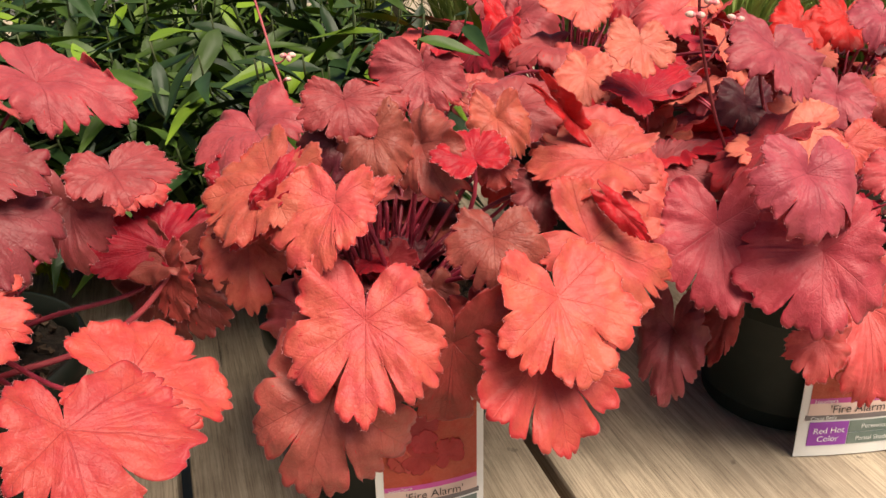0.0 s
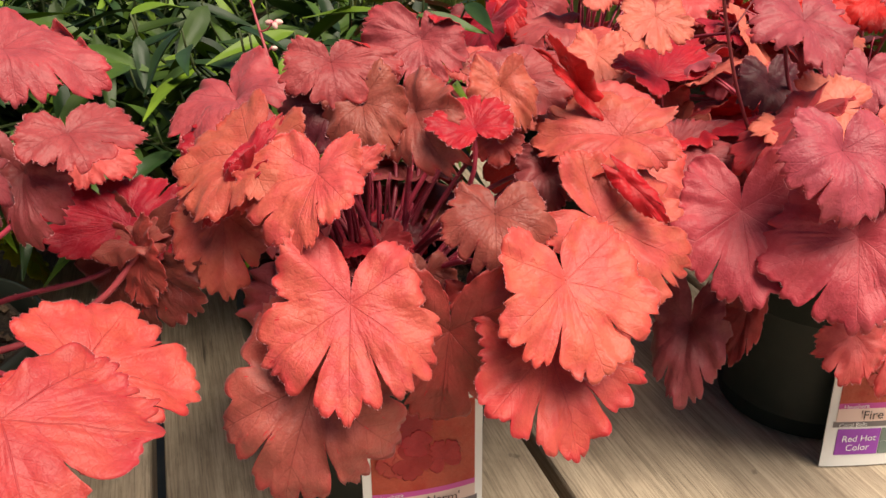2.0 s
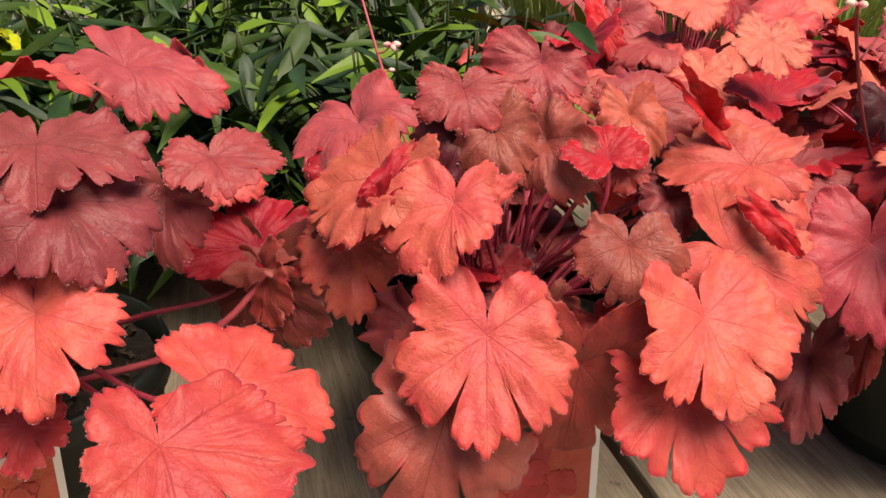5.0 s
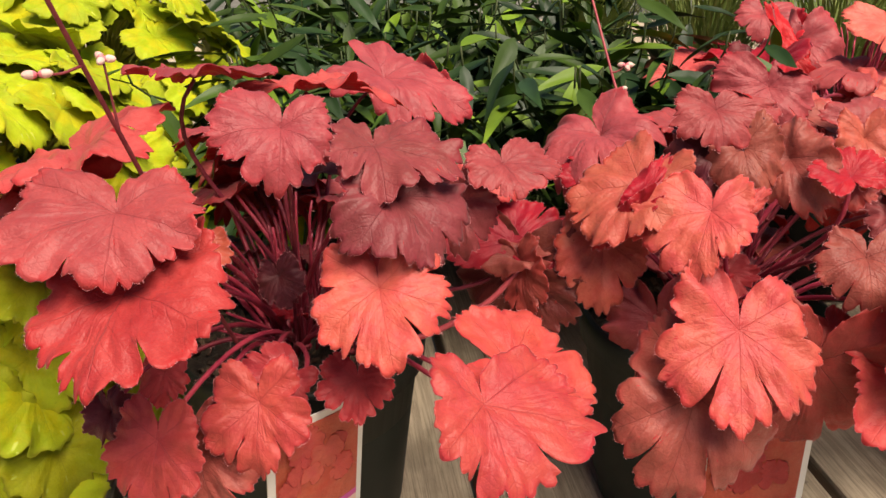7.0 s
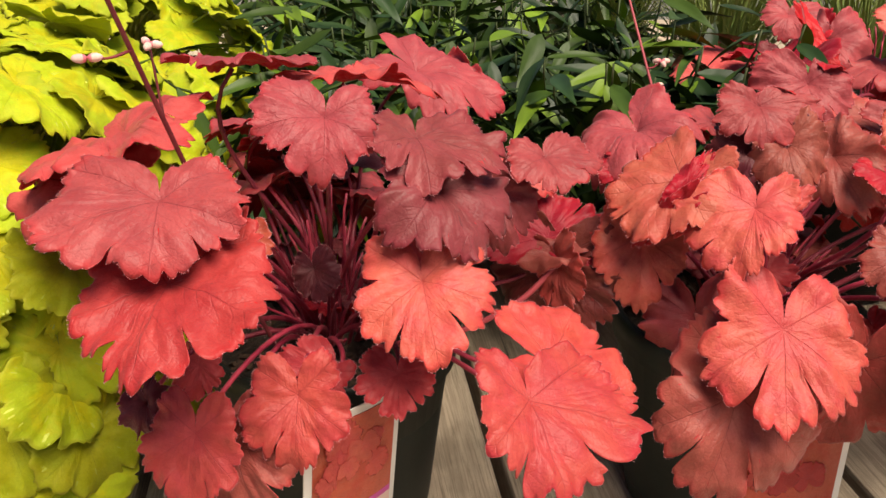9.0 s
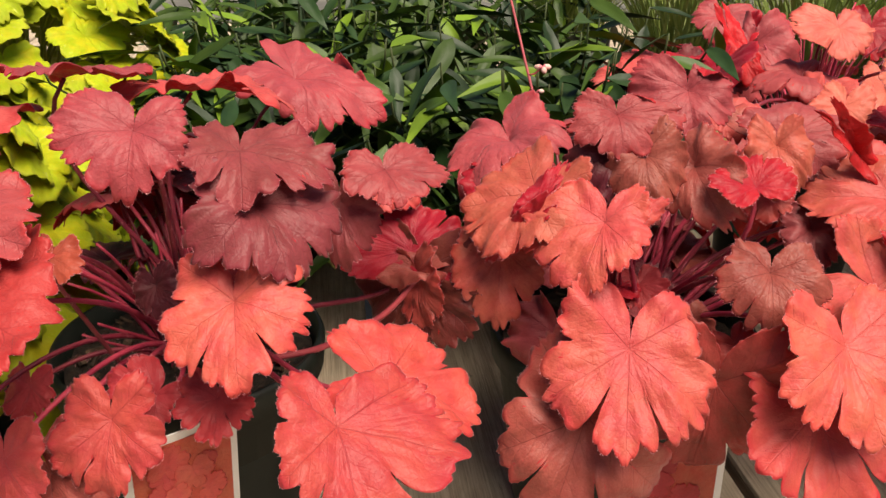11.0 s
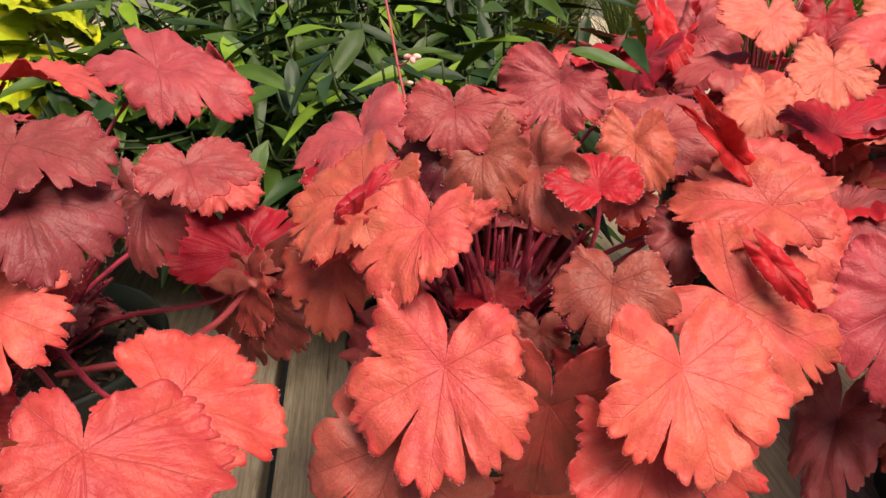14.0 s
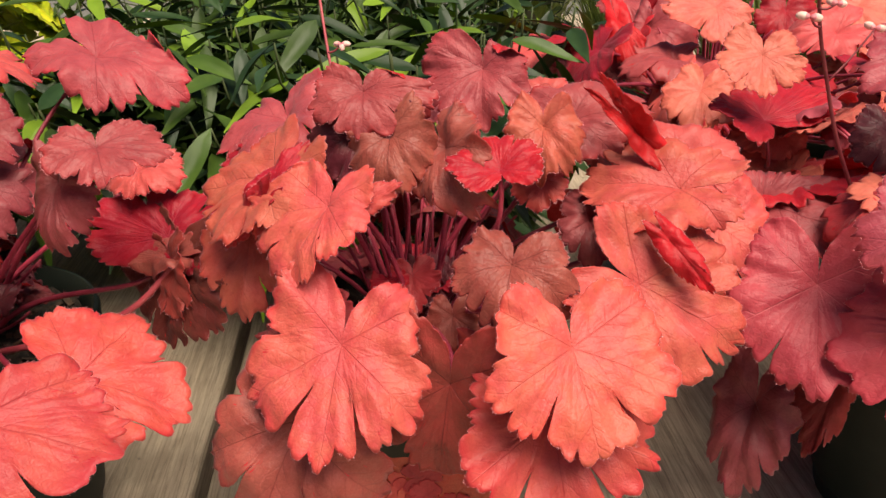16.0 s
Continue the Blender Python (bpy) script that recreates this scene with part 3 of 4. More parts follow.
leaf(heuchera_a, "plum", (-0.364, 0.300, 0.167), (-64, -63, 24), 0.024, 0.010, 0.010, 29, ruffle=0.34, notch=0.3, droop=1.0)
leaf(heuchera_b, "coral", (-0.042, 0.387, 0.202), (-90, -47, -6), 0.062, 0.042, 0.043, 30, notch=0.62, droop=0.15)
leaf(heuchera_b, "coral", (0.063, 0.400, 0.209), (-64, -44, -2), 0.054, 0.046, 0.040, 31, notch=0.5, droop=0.2)
leaf(heuchera_b, "coral", (0.090, 0.457, 0.216), (4, -26, 44), 0.068, 0.046, 0.040, 32, notch=0.3)
leaf(heuchera_b, "copper", (0.029, 0.434, 0.230), (-93, -36, -4), 0.033, 0.032, 0.027, 33, notch=0.40, ruffle=0.13)
leaf(heuchera_b, "coral", (-0.060, 0.424, 0.255), (-103, -39, 3), 0.041, 0.025, 0.043, 34, curls=((112, 0.022, 0.006), (-128, 0.024, 0.006)), droop=0.35)
leaf(heuchera_b, "rose", (-0.058, 0.475, 0.299), (-69, -42, 5), 0.027, 0.039, 0.029, 35, curls=((160, 0.010, 0.0035),), droop=0.8)
leaf(heuchera_b, "rose", (-0.013, 0.561, 0.295), (-80, -50, 8), 0.041, 0.029, 0.040, 36, curls=((150, 0.014, 0.0035),))
leaf(heuchera_b, "pink", (0.019, 0.600, 0.270), (-15, -10, 34), 0.030, 0.019, 0.020, 37)
leaf(heuchera_b, "rose", (-0.122, 0.520, 0.266), (-68, -11, 22), 0.057, 0.036, 0.041, 38)
leaf(heuchera_b, "plum", (-0.058, 0.470, 0.279), (-71, -53, 15), 0.033, 0.032, 0.029, 39, ruffle=0.16, notch=0.15, droop=0.8)
leaf(heuchera_b, "copper", (-0.041, 0.465, 0.280), (-73, -49, 13), 0.034, 0.023, 0.022, 40, ruffle=0.16, notch=0.12, droop=0.8)
leaf(heuchera_b, "copper", (-0.013, 0.470, 0.274), (-57, -33, 47), 0.038, 0.024, 0.024, 41, ruffle=0.15, notch=0.12, droop=0.7)
leaf(heuchera_b, "crimson", (0.018, 0.455, 0.270), (118, 34, -10), 0.021, 0.026, 0.022, 42, notch=0.3, fold=0.5)
leaf(heuchera_b, "tan", (0.033, 0.495, 0.282), (-79, -49, 9), 0.031, 0.020, 0.020, 43, ruffle=0.16, notch=0.12, droop=0.8)
leaf(heuchera_b, "coralred", (0.033, 0.497, 0.253), (-89, -50, 1), 0.021, 0.015, 0.015, 44)
leaf(heuchera_b, "rose", (0.044, 0.530, 0.276), (8, 7, 40), 0.044, 0.028, 0.028, 45)
leaf(heuchera_b, "coral", (0.105, 0.502, 0.252), (181, -1, -31), 0.059, 0.031, 0.030, 46, notch=0.25, droop=0.3)
leaf(heuchera_d, "scarlet", (0.051, 0.851, 0.281), (-49, -44, 10), 0.066, 0.015, 0.014, 47, notch=0.10)
leaf(heuchera_b, "crimson", (-0.117, 0.490, 0.252), (-173, -6, -40), 0.031, 0.020, 0.020, 48)
leaf(heuchera_b, "tan", (-0.116, 0.450, 0.223), (-93, -58, 3), 0.046, 0.029, 0.029, 50, notch=0.3)
leaf(heuchera_b, "tan", (-0.098, 0.448, 0.260), (-132, -36, -5), 0.053, 0.033, 0.033, 51, notch=0.25)
leaf(heuchera_b, "copper", (-0.060, 0.382, 0.162), (-109, -59, -16), 0.067, 0.043, 0.043, 52, notch=0.46)
leaf(heuchera_b, "coralred", (0.056, 0.398, 0.172), (-68, -48, 0), 0.060, 0.050, 0.045, 53, notch=0.55)
leaf(heuchera_b, "copperred", (0.006, 0.405, 0.177), (-152, -86, -59), 0.066, 0.042, 0.042, 54)
leaf(heuchera_b, "copper", (-0.006, 0.460, 0.183), (-77, -49, 10), 0.022, 0.015, 0.015, 55)
leaf(heuchera_b, "burgundy", (0.062, 0.500, 0.231), (-76, -44, 10), 0.029, 0.019, 0.019, 56)
leaf(heuchera_b, "rose", (-0.078, 0.440, 0.174), (-83, -57, 23), 0.046, 0.030, 0.030, 57, ruffle=0.30, notch=0.2, droop=0.9)
leaf(heuchera_b, "coral", (0.131, 0.540, 0.218), (-82, -49, -9), 0.049, 0.031, 0.031, 58)
leaf(heuchera_b, "red", (-0.034, 0.480, 0.194), (-70, -38, 13), 0.021, 0.016, 0.015, 59)
leaf(heuchera_b, "coralred", (0.018, 0.430, 0.186), (-50, -33, 24), 0.021, 0.015, 0.015, 60, ruffle=0.2)
leaf(heuchera_c, "pinkred", (0.239, 0.470, 0.203), (-102, -56, 2), 0.061, 0.038, 0.052, 61, notch=0.4, ruffle=0.06, droop=0.4)
leaf(heuchera_c, "mauve", (0.224, 0.480, 0.251), (-88, -42, -10), 0.044, 0.036, 0.040, 62, notch=0.3, ruffle=0.06)
leaf(heuchera_c, "pinkred", (0.180, 0.497, 0.208), (-92, -54, 4), 0.064, 0.046, 0.044, 63, notch=0.35, ruffle=0.06, droop=0.35)
leaf(heuchera_c, "burgundy", (0.163, 0.505, 0.125), (-110, -60, 9), 0.056, 0.026, 0.022, 64)
leaf(heuchera_c, "copperred", (0.209, 0.530, 0.124), (-124, -60, -4), 0.044, 0.012, 0.024, 65)
leaf(heuchera_c, "mauve", (0.236, 0.593, 0.303), (-85, -33, -8), 0.049, 0.031, 0.040, 66, notch=0.5, ruffle=0.1)
leaf(heuchera_c, "peach", (0.263, 0.575, 0.249), (-179, -1, -45), 0.044, 0.028, 0.028, 67)
leaf(heuchera_c, "coralred", (0.295, 0.580, 0.237), (-61, -46, 22), 0.026, 0.036, 0.023, 68)
leaf(heuchera_e, "scarlet", (0.316, 0.750, 0.292), (-123, -35, -21), 0.040, 0.026, 0.026, 69)
leaf(heuchera_e, "scarlet", (0.356, 0.750, 0.295), (-109, -38, -12), 0.044, 0.028, 0.028, 70)
leaf(heuchera_c, "plum", (0.234, 0.630, 0.253), (-91, -40, -1), 0.038, 0.025, 0.025, 71)
leaf(heuchera_c, "pink", (0.250, 0.470, 0.140), (-118, -57, -24), 0.035, 0.022, 0.022, 72)
leaf(heuchera_c, "pink", (0.292, 0.500, 0.147), (-89, -60, 1), 0.077, 0.049, 0.049, 73)
leaf(heuchera_c, "pinkred", (0.292, 0.500, 0.243), (-111, -38, -14), 0.029, 0.026, 0.024, 74)
leaf(heuchera_e, "mauve", (0.318, 0.660, 0.252), (-109, -38, -12), 0.040, 0.029, 0.027, 75)
leaf(heuchera_e, "mauve", (0.361, 0.700, 0.306), (-121, -26, -15), 0.032, 0.028, 0.025, 76)
leaf(heuchera_d, "peach", (0.130, 0.799, 0.303), (-80, -39, -5), 0.037, 0.026, 0.046, 77, notch=0.4, ruffle=0.09)
leaf(heuchera_d, "rose", (0.079, 0.900, 0.267), (-92, -50, -2), 0.067, 0.043, 0.043, 78, curls=((-100, 0.012, 0.004),))
leaf(heuchera_d, "peach", (0.153, 0.651, 0.295), (-93, -45, -6), 0.034, 0.026, 0.027, 79, notch=0.5, ruffle=0.08)
leaf(heuchera_d, "crimson", (0.163, 0.663, 0.249), (134, 24, -5), 0.036, 0.040, 0.063, 80, notch=0.4, fold=0.45)
leaf(heuchera_d, "peach", (0.154, 0.700, 0.248), (-67, -19, 8), 0.022, 0.024, 0.030, 81)
leaf(heuchera_d, "rose", (0.158, 0.580, 0.218), (23, 21, 41), 0.071, 0.045, 0.045, 82, curls=((60, 0.018, 0.0035),))
leaf(heuchera_d, "peach", (0.099, 0.786, 0.221), (-66, -42, 17), 0.025, 0.034, 0.022, 83)
leaf(heuchera_d, "copper", (0.051, 0.542, 0.278), (-59, -36, -0), 0.016, 0.026, 0.019, 84, notch=0.2, ruffle=0.13)
leaf(heuchera_d, "peach", (0.176, 0.700, 0.233), (-76, -44, 10), 0.028, 0.020, 0.035, 85)
leaf(heuchera_d, "pink", (0.106, 0.570, 0.245), (-17, -14, 38), 0.046, 0.029, 0.029, 86)
leaf(heuchera_d, "peach", (0.178, 0.690, 0.211), (-84, -45, 4), 0.032, 0.021, 0.025, 87)
leaf(heuchera_d, "peach", (0.158, 0.590, 0.212), (-89, -45, 1), 0.028, 0.028, 0.018, 88)
leaf(heuchera_d, "burgundy", (0.031, 0.860, 0.249), (-85, -40, 3), 0.052, 0.038, 0.033, 89)
leaf(heuchera_d, "peach", (0.267, 0.950, 0.289), (-84, -40, 4), 0.048, 0.039, 0.038, 90)
leaf(heuchera_d, "coralred", (0.176, 0.671, 0.199), (-3, 19, 16), 0.048, 0.026, 0.047, 91, notch=0.2)
leaf(heuchera_d, "rose", (0.053, 0.980, 0.281), (-98, -40, -5), 0.036, 0.050, 0.030, 92)
leaf(heuchera_d, "crimson", (0.208, 0.980, 0.277), (-90, -50, 0), 0.045, 0.034, 0.029, 93)
leaf(heuchera_d, "peach", (0.121, 0.700, 0.258), (-108, -44, -12), 0.037, 0.024, 0.024, 94)
leaf(heuchera_d, "pink", (0.243, 0.900, 0.270), (-157, -13, -27), 0.054, 0.034, 0.034, 95)

# edges of coral leaves rolled over, their bright undersides outwards
leaf(heuchera_b, "scarlet", (0.081, 0.516, 0.276), (21, -45, 78), 0.070, 0.0085, 0.0085, 101, stalk=False, notch=0.1, droop=0.3, ruffle=0.05)
leaf(heuchera_b, "scarlet", (0.103, 0.462, 0.238), (-26, -39, 48), 0.030, 0.0075, 0.0075, 102, stalk=False, notch=0.1, droop=0.3, ruffle=0.05)
leaf(heuchera_b, "coralred", (-0.046, 0.428, 0.254), (30, 28, 42), 0.027, 0.0070, 0.0070, 103, stalk=False, notch=0.1, droop=0.3, ruffle=0.05)
leaf(heuchera_b, "crimson", (-0.101, 0.430, 0.248), (-175, -48, -63), 0.035, 0.0080, 0.0080, 104, stalk=False, notch=0.1, droop=0.3, ruffle=0.05)
leaf(heuchera_b, "crimson", (-0.100, 0.438, 0.251), (43, 48, 42), 0.038, 0.0085, 0.0085, 105, stalk=False, notch=0.1, droop=0.3, ruffle=0.05)


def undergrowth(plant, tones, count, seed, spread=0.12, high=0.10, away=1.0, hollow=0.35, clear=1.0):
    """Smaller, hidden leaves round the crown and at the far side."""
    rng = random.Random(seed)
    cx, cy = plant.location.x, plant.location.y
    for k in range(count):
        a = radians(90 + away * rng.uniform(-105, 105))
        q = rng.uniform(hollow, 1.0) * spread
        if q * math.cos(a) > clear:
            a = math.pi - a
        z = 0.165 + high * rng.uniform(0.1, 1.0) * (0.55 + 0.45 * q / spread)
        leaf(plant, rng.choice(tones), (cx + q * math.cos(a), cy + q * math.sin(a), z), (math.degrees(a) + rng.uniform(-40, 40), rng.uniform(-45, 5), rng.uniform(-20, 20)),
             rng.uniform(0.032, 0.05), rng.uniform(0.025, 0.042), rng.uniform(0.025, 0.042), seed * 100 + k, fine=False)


def bare_stalks(plant, count, seed, tall=1.0):
    """Short stalks in the heart of the plant, their leaves folded or gone."""
    rng = random.Random(seed)
    c = Vector((plant.location.x, plant.location.y, plant["crown"]))
    for k in range(count):
        a = rng.uniform(0, 6.28)
        d = Vector((math.cos(a), math.sin(a), 0))
        reach = rng.uniform(0.01, 0.075)
        top = c + d * reach + Vector((rng.uniform(-0.01, 0.01), rng.uniform(-0.01, 0.01), tall * rng.uniform(0.055, 0.12) - 0.5 * reach))
        foot = c + d * rng.uniform(0.004, 0.022) - Vector((0, 0, 0.01))
        pts = bezier(foot, foot + Vector((0, 0, 0.03)), top - d * 0.4 * reach - Vector((0, 0, 0.02)), top, 9)
        verts, faces = tube(pts, np.linspace(0.0016, 0.0008, 9), 6)
        idx = [0] * len(faces)
        for _ in range(110):
            i = rng.randrange(2, 9)
            f = rng.random()
            p = Vector(pts[i - 1] * (1 - f) + pts[i] * f)
            h = Vector((rng.gauss(0, 1), rng.gauss(0, 1), rng.gauss(0, 1))).normalized()
            n = len(verts)
            verts += [tuple(p + Vector((0.00006, 0.00005, 0))), tuple(p - Vector((0.00006, 0.00005, 0))), tuple(p + h * rng.uniform(0.0022, 0.0036))]
            faces.append((n, n + 1, n + 2))
            idx.append(1)
        mesh_object("stalk", mesh_from("stalk", verts, faces, (PETIOLE, HAIR), idx), plant)
        if k % 3 == 0:
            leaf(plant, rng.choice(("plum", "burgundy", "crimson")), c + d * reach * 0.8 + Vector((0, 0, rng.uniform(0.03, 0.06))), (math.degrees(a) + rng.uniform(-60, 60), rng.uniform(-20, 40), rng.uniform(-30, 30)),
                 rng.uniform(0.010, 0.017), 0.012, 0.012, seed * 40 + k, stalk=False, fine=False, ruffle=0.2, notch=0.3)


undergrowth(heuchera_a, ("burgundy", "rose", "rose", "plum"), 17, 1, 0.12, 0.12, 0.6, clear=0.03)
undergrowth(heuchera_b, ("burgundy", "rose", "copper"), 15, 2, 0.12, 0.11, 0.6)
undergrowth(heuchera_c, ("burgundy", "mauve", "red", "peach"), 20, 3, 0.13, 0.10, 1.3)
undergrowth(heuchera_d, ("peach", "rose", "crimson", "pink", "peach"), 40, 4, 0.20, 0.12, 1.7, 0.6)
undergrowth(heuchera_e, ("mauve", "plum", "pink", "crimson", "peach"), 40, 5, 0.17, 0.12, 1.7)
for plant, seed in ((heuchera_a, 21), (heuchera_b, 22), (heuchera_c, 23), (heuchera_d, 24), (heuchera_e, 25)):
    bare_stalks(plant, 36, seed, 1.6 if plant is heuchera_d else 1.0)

# ---- lime coral bells ----
heuchera_lime = potted("lime_coral_bells_plant", "lime and yellow coral bells plant in a dark pot", (-0.56, 0.455))
lime_far = potted("lime_coral_bells_plant", "sunlit yellow green coral bells plant behind the first", (-0.64, 0.75))


def lime_crown(plant, count, seed, spread):
    rng = random.Random(seed)
    cx, cy = plant.location.x, plant.location.y
    for k in range(count):
        a = k * 2.399 + rng.uniform(-0.3, 0.3)
        f = (k + 0.5) / count
        q = spread * math.sqrt(f)
        z = 0.315 - 0.27 * f**1.5 + rng.uniform(-0.02, 0.02)
        leaf(plant, "olive" if f > 0.8 and rng.random() < 0.3 else "lime", (cx + q * math.cos(a), cy + q * math.sin(a), z),
             (math.degrees(a) + rng.uniform(-25, 25), -18 - 50 * f + rng.uniform(-10, 10), rng.uniform(-15, 15)),
             rng.uniform(0.034, 0.048), rng.uniform(0.032, 0.044), rng.uniform(0.032, 0.044), seed * 50 + k, fine=False, under=LIME_UNDER, skin=PETIOLE_LIME, fringe=False, notch=0.16, tooth=0.9, ruffle=0.07, droop=0.4)


def lime_skirt(plant, count, seed):
    """Larger, older leaves that hang over the side of the pot."""
    rng = random.Random(seed)
    cx, cy = plant.location.x, plant.location.y
    for k in range(count):
        a = radians(rng.uniform(-165, -25))
        q = rng.uniform(0.10, 0.17)
        leaf(plant, rng.choice(("lime", "lime", "lime", "olive")), (cx + q * math.cos(a), cy + q * math.sin(a), rng.uniform(0.09, 0.24)), (math.degrees(a) + rng.uniform(-30, 30), rng.uniform(-75, -45), rng.uniform(-15, 15)),
             rng.uniform(0.042, 0.058), rng.uniform(0.038, 0.05), rng.uniform(0.038, 0.05), seed * 90 + k, under=LIME_UNDER, skin=PETIOLE_LIME, fringe=False, notch=0.16, tooth=0.9, ruffle=0.07, droop=0.4)


lime_skirt(heuchera_lime, 36, 9)
lime_crown(heuchera_lime, 120, 7, 0.18)
lime_crown(lime_far, 120, 8, 0.22)

# ---- evergreen shrubs behind ----
SHRUB = plain_material("shrub_leaf", (0.030, 0.060, 0.008), (0.052, 0.092, 0.012), 0.48, 20, 0.15, 0.0006, vary=0.35, spec=0.28)
SHRUB_PALE = plain_material("shrub_leaf_pale", (0.10, 0.175, 0.012), (0.15, 0.23, 0.018), 0.50, 20, 0.15, 0.0006, vary=0.25, spec=0.28)
SHRUB_DARK = plain_material("shrub_leaf_dark", (0.012, 0.030, 0.008), (0.022, 0.048, 0.012), 0.46, 20, 0.15, 0.0006, vary=0.3, spec=0.28)
TWIG = plain_material("shrub_twig", (0.045, 0.07, 0.02), (0.07, 0.08, 0.03), 0.6, 80)


def lance(length, width, bend, seed):
    """A lance-shaped leaf along +x, folded on its midrib and bent down towards its tip."""
    rng = random.Random(seed)
    n = 9
    verts, faces = [], []
    for i in range(n):
        s = i / (n - 1)
        half = width / 2 * (math.sin(math.pi * s**0.72) ** 1.0) * (1 - 0.15 * s) + 0.0004
        x, z = length * s, -bend * length * s * s + 0.02 * length * math.sin(5 * s + seed)
        for q in (-1, -0.5, 0, 0.5, 1):
            verts.append((x, half * q, z + abs(q) * half * 0.30 + 0.0006 * math.sin(9 * s + 3 * q)))
        if i:
            for k in range(4):
                a = (i - 1) * 5 + k
                faces.append((a, a + 1, a + 6, a + 5))
    top = len(verts)
    verts += [(x, y, z - 0.0004) for x, y, z in verts]
    faces += [tuple(v + top for v in f[::-1]) for f in faces]
    return verts, faces


LANCES = {}
for tone, mat in (("mid", SHRUB), ("pale", SHRUB_PALE), ("dark", SHRUB_DARK)):
    LANCES[tone] = [mesh_from("shrub_leaf", *lance(0.060 + 0.005 * k, 0.0142 + 0.0015 * (k % 3), 0.10 + 0.06 * (k % 4), k), (mat,)) for k in range(5)]


def shrub(name, label, x0, x1, y0, y1, shoots, seed, parts):
    """A thicket of upright shoots with lance-shaped leaves all along them."""
    rng = random.Random(seed)
    bush = thing(name, label, "shrub", ((x0 + x1) / 2, (y0 + y1) / 2, 0), "evergreen shrubs")
    spots, sv, sf = [], [], []
    cx, base_y = (x0 + x1) / 2, y0 + 0.22
    for k in range(shoots):
        x, y = rng.uniform(x0, x1), y0 + (y1 - y0) * rng.random() ** 1.25
        top = Vector((x + rng.uniform(-0.06, 0.06), y + rng.uniform(-0.09, 0.05), rng.uniform(0.15, 0.29) + 0.09 * (y - y0)))
        foot = Vector((cx + 0.55 * (x - cx), base_y + 0.3 * (y - y0), 0.10))
        pts = bezier(foot, foot + Vector((0, 0, 0.12)), top - Vector((0, 0.0, 0.07)), top, 12)
        v, f = tube(pts, np.linspace(0.0022, 0.0009, 12), 5)
        sf += [tuple(i + len(sv) for i in q) for q in f]
        sv += v
        spin = rng.uniform(0, 6.28)
        nodes = rng.randint(9, 12)
        for i in range(nodes):
            s = 0.34 + 0.66 * i / (nodes - 1)
            p = Vector(pts[min(11, int(s * 11))])
            spin += 2.4 + rng.uniform(-0.5, 0.5)
            pitch = rng.uniform(-52, 4) + (14 if i == nodes - 1 else 0)
            spots.append((p, spin, pitch, rng.uniform(-35, 35), rng.uniform(0.85, 1.15), s, rng.random(), rng.randrange(5)))
    spots.sort(key=lambda q: q[0].y - 1.2 * q[0].z)
    jv, jf = {"mid": [], "dark": [], "pale": []}, {"mid": [], "dark": [], "pale": []}
    for n, (p, spin, pitch, roll, size, s, pick, k) in enumerate(spots):
        tone = "pale" if s > 0.84 and pick < 0.20 or pick < 0.03 else "dark" if pick > 0.62 else "mid"
        m = Matrix.LocRotScale(p, Euler((radians(roll), radians(-pitch), spin)), (size, size, size))
        if n < parts:
            ob = new("shrub_leaf", LANCES[tone][k])
            ob.parent = bush
            ob.matrix_basis = Matrix.Translation(-Vector(bush.location)) @ m
        else:
            me = LANCES[tone][k]
            base = len(jv[tone])
            jv[tone] += [tuple(m @ v.co) for v in me.vertices]
            jf[tone] += [tuple(i + base for i in q.vertices) for q in me.polygons]
    bm = lathe(((0.095, 0.0), (0.10, 0.004), (0.125, 0.135), (0.130, 0.136), (0.131, 0.15), (0.127, 0.15), (0.121, 0.125), (0.10, 0.02)))
    bm.transform(Matrix.Translation((cx, base_y + 0.07, 0)))
    part("pot", bm, POT, bush, "black plastic nursery pot")
    mesh_object("twig_growth", mesh_from("twig_growth", sv, sf, (TWIG,)), bush)
    for tone, mat in (("mid", SHRUB), ("dark", SHRUB_DARK), ("pale", SHRUB_PALE)):
        if jv[tone]:
            tagged(mesh_object("inner_leaves", mesh_from("inner_leaves", jv[tone], jf[tone], (mat,)), bush), kind="stuff")
    return bush


shrub("evergreen_shrub", "evergreen shrub with narrow glossy dark green leaves", -0.26, 0.0, 0.65, 1.06, 135, 31, 300)
shrub("evergreen_shrub", "evergreen shrub with narrow glossy green leaves and pale new shoots", -0.52, -0.26, 0.66, 1.08, 135, 32, 300)
shrub("evergreen_shrub", "evergreen shrub with narrow dark leaves, far back on the bench", -0.75, -0.1, 1.10, 1.6, 90, 33, 0)


# ---- grassy plants at the back ----
GRASS = plain_material("grass_blade", (0.16, 0.24, 0.05), (0.30, 0.34, 0.08), 0.5, 30, vary=0.3)


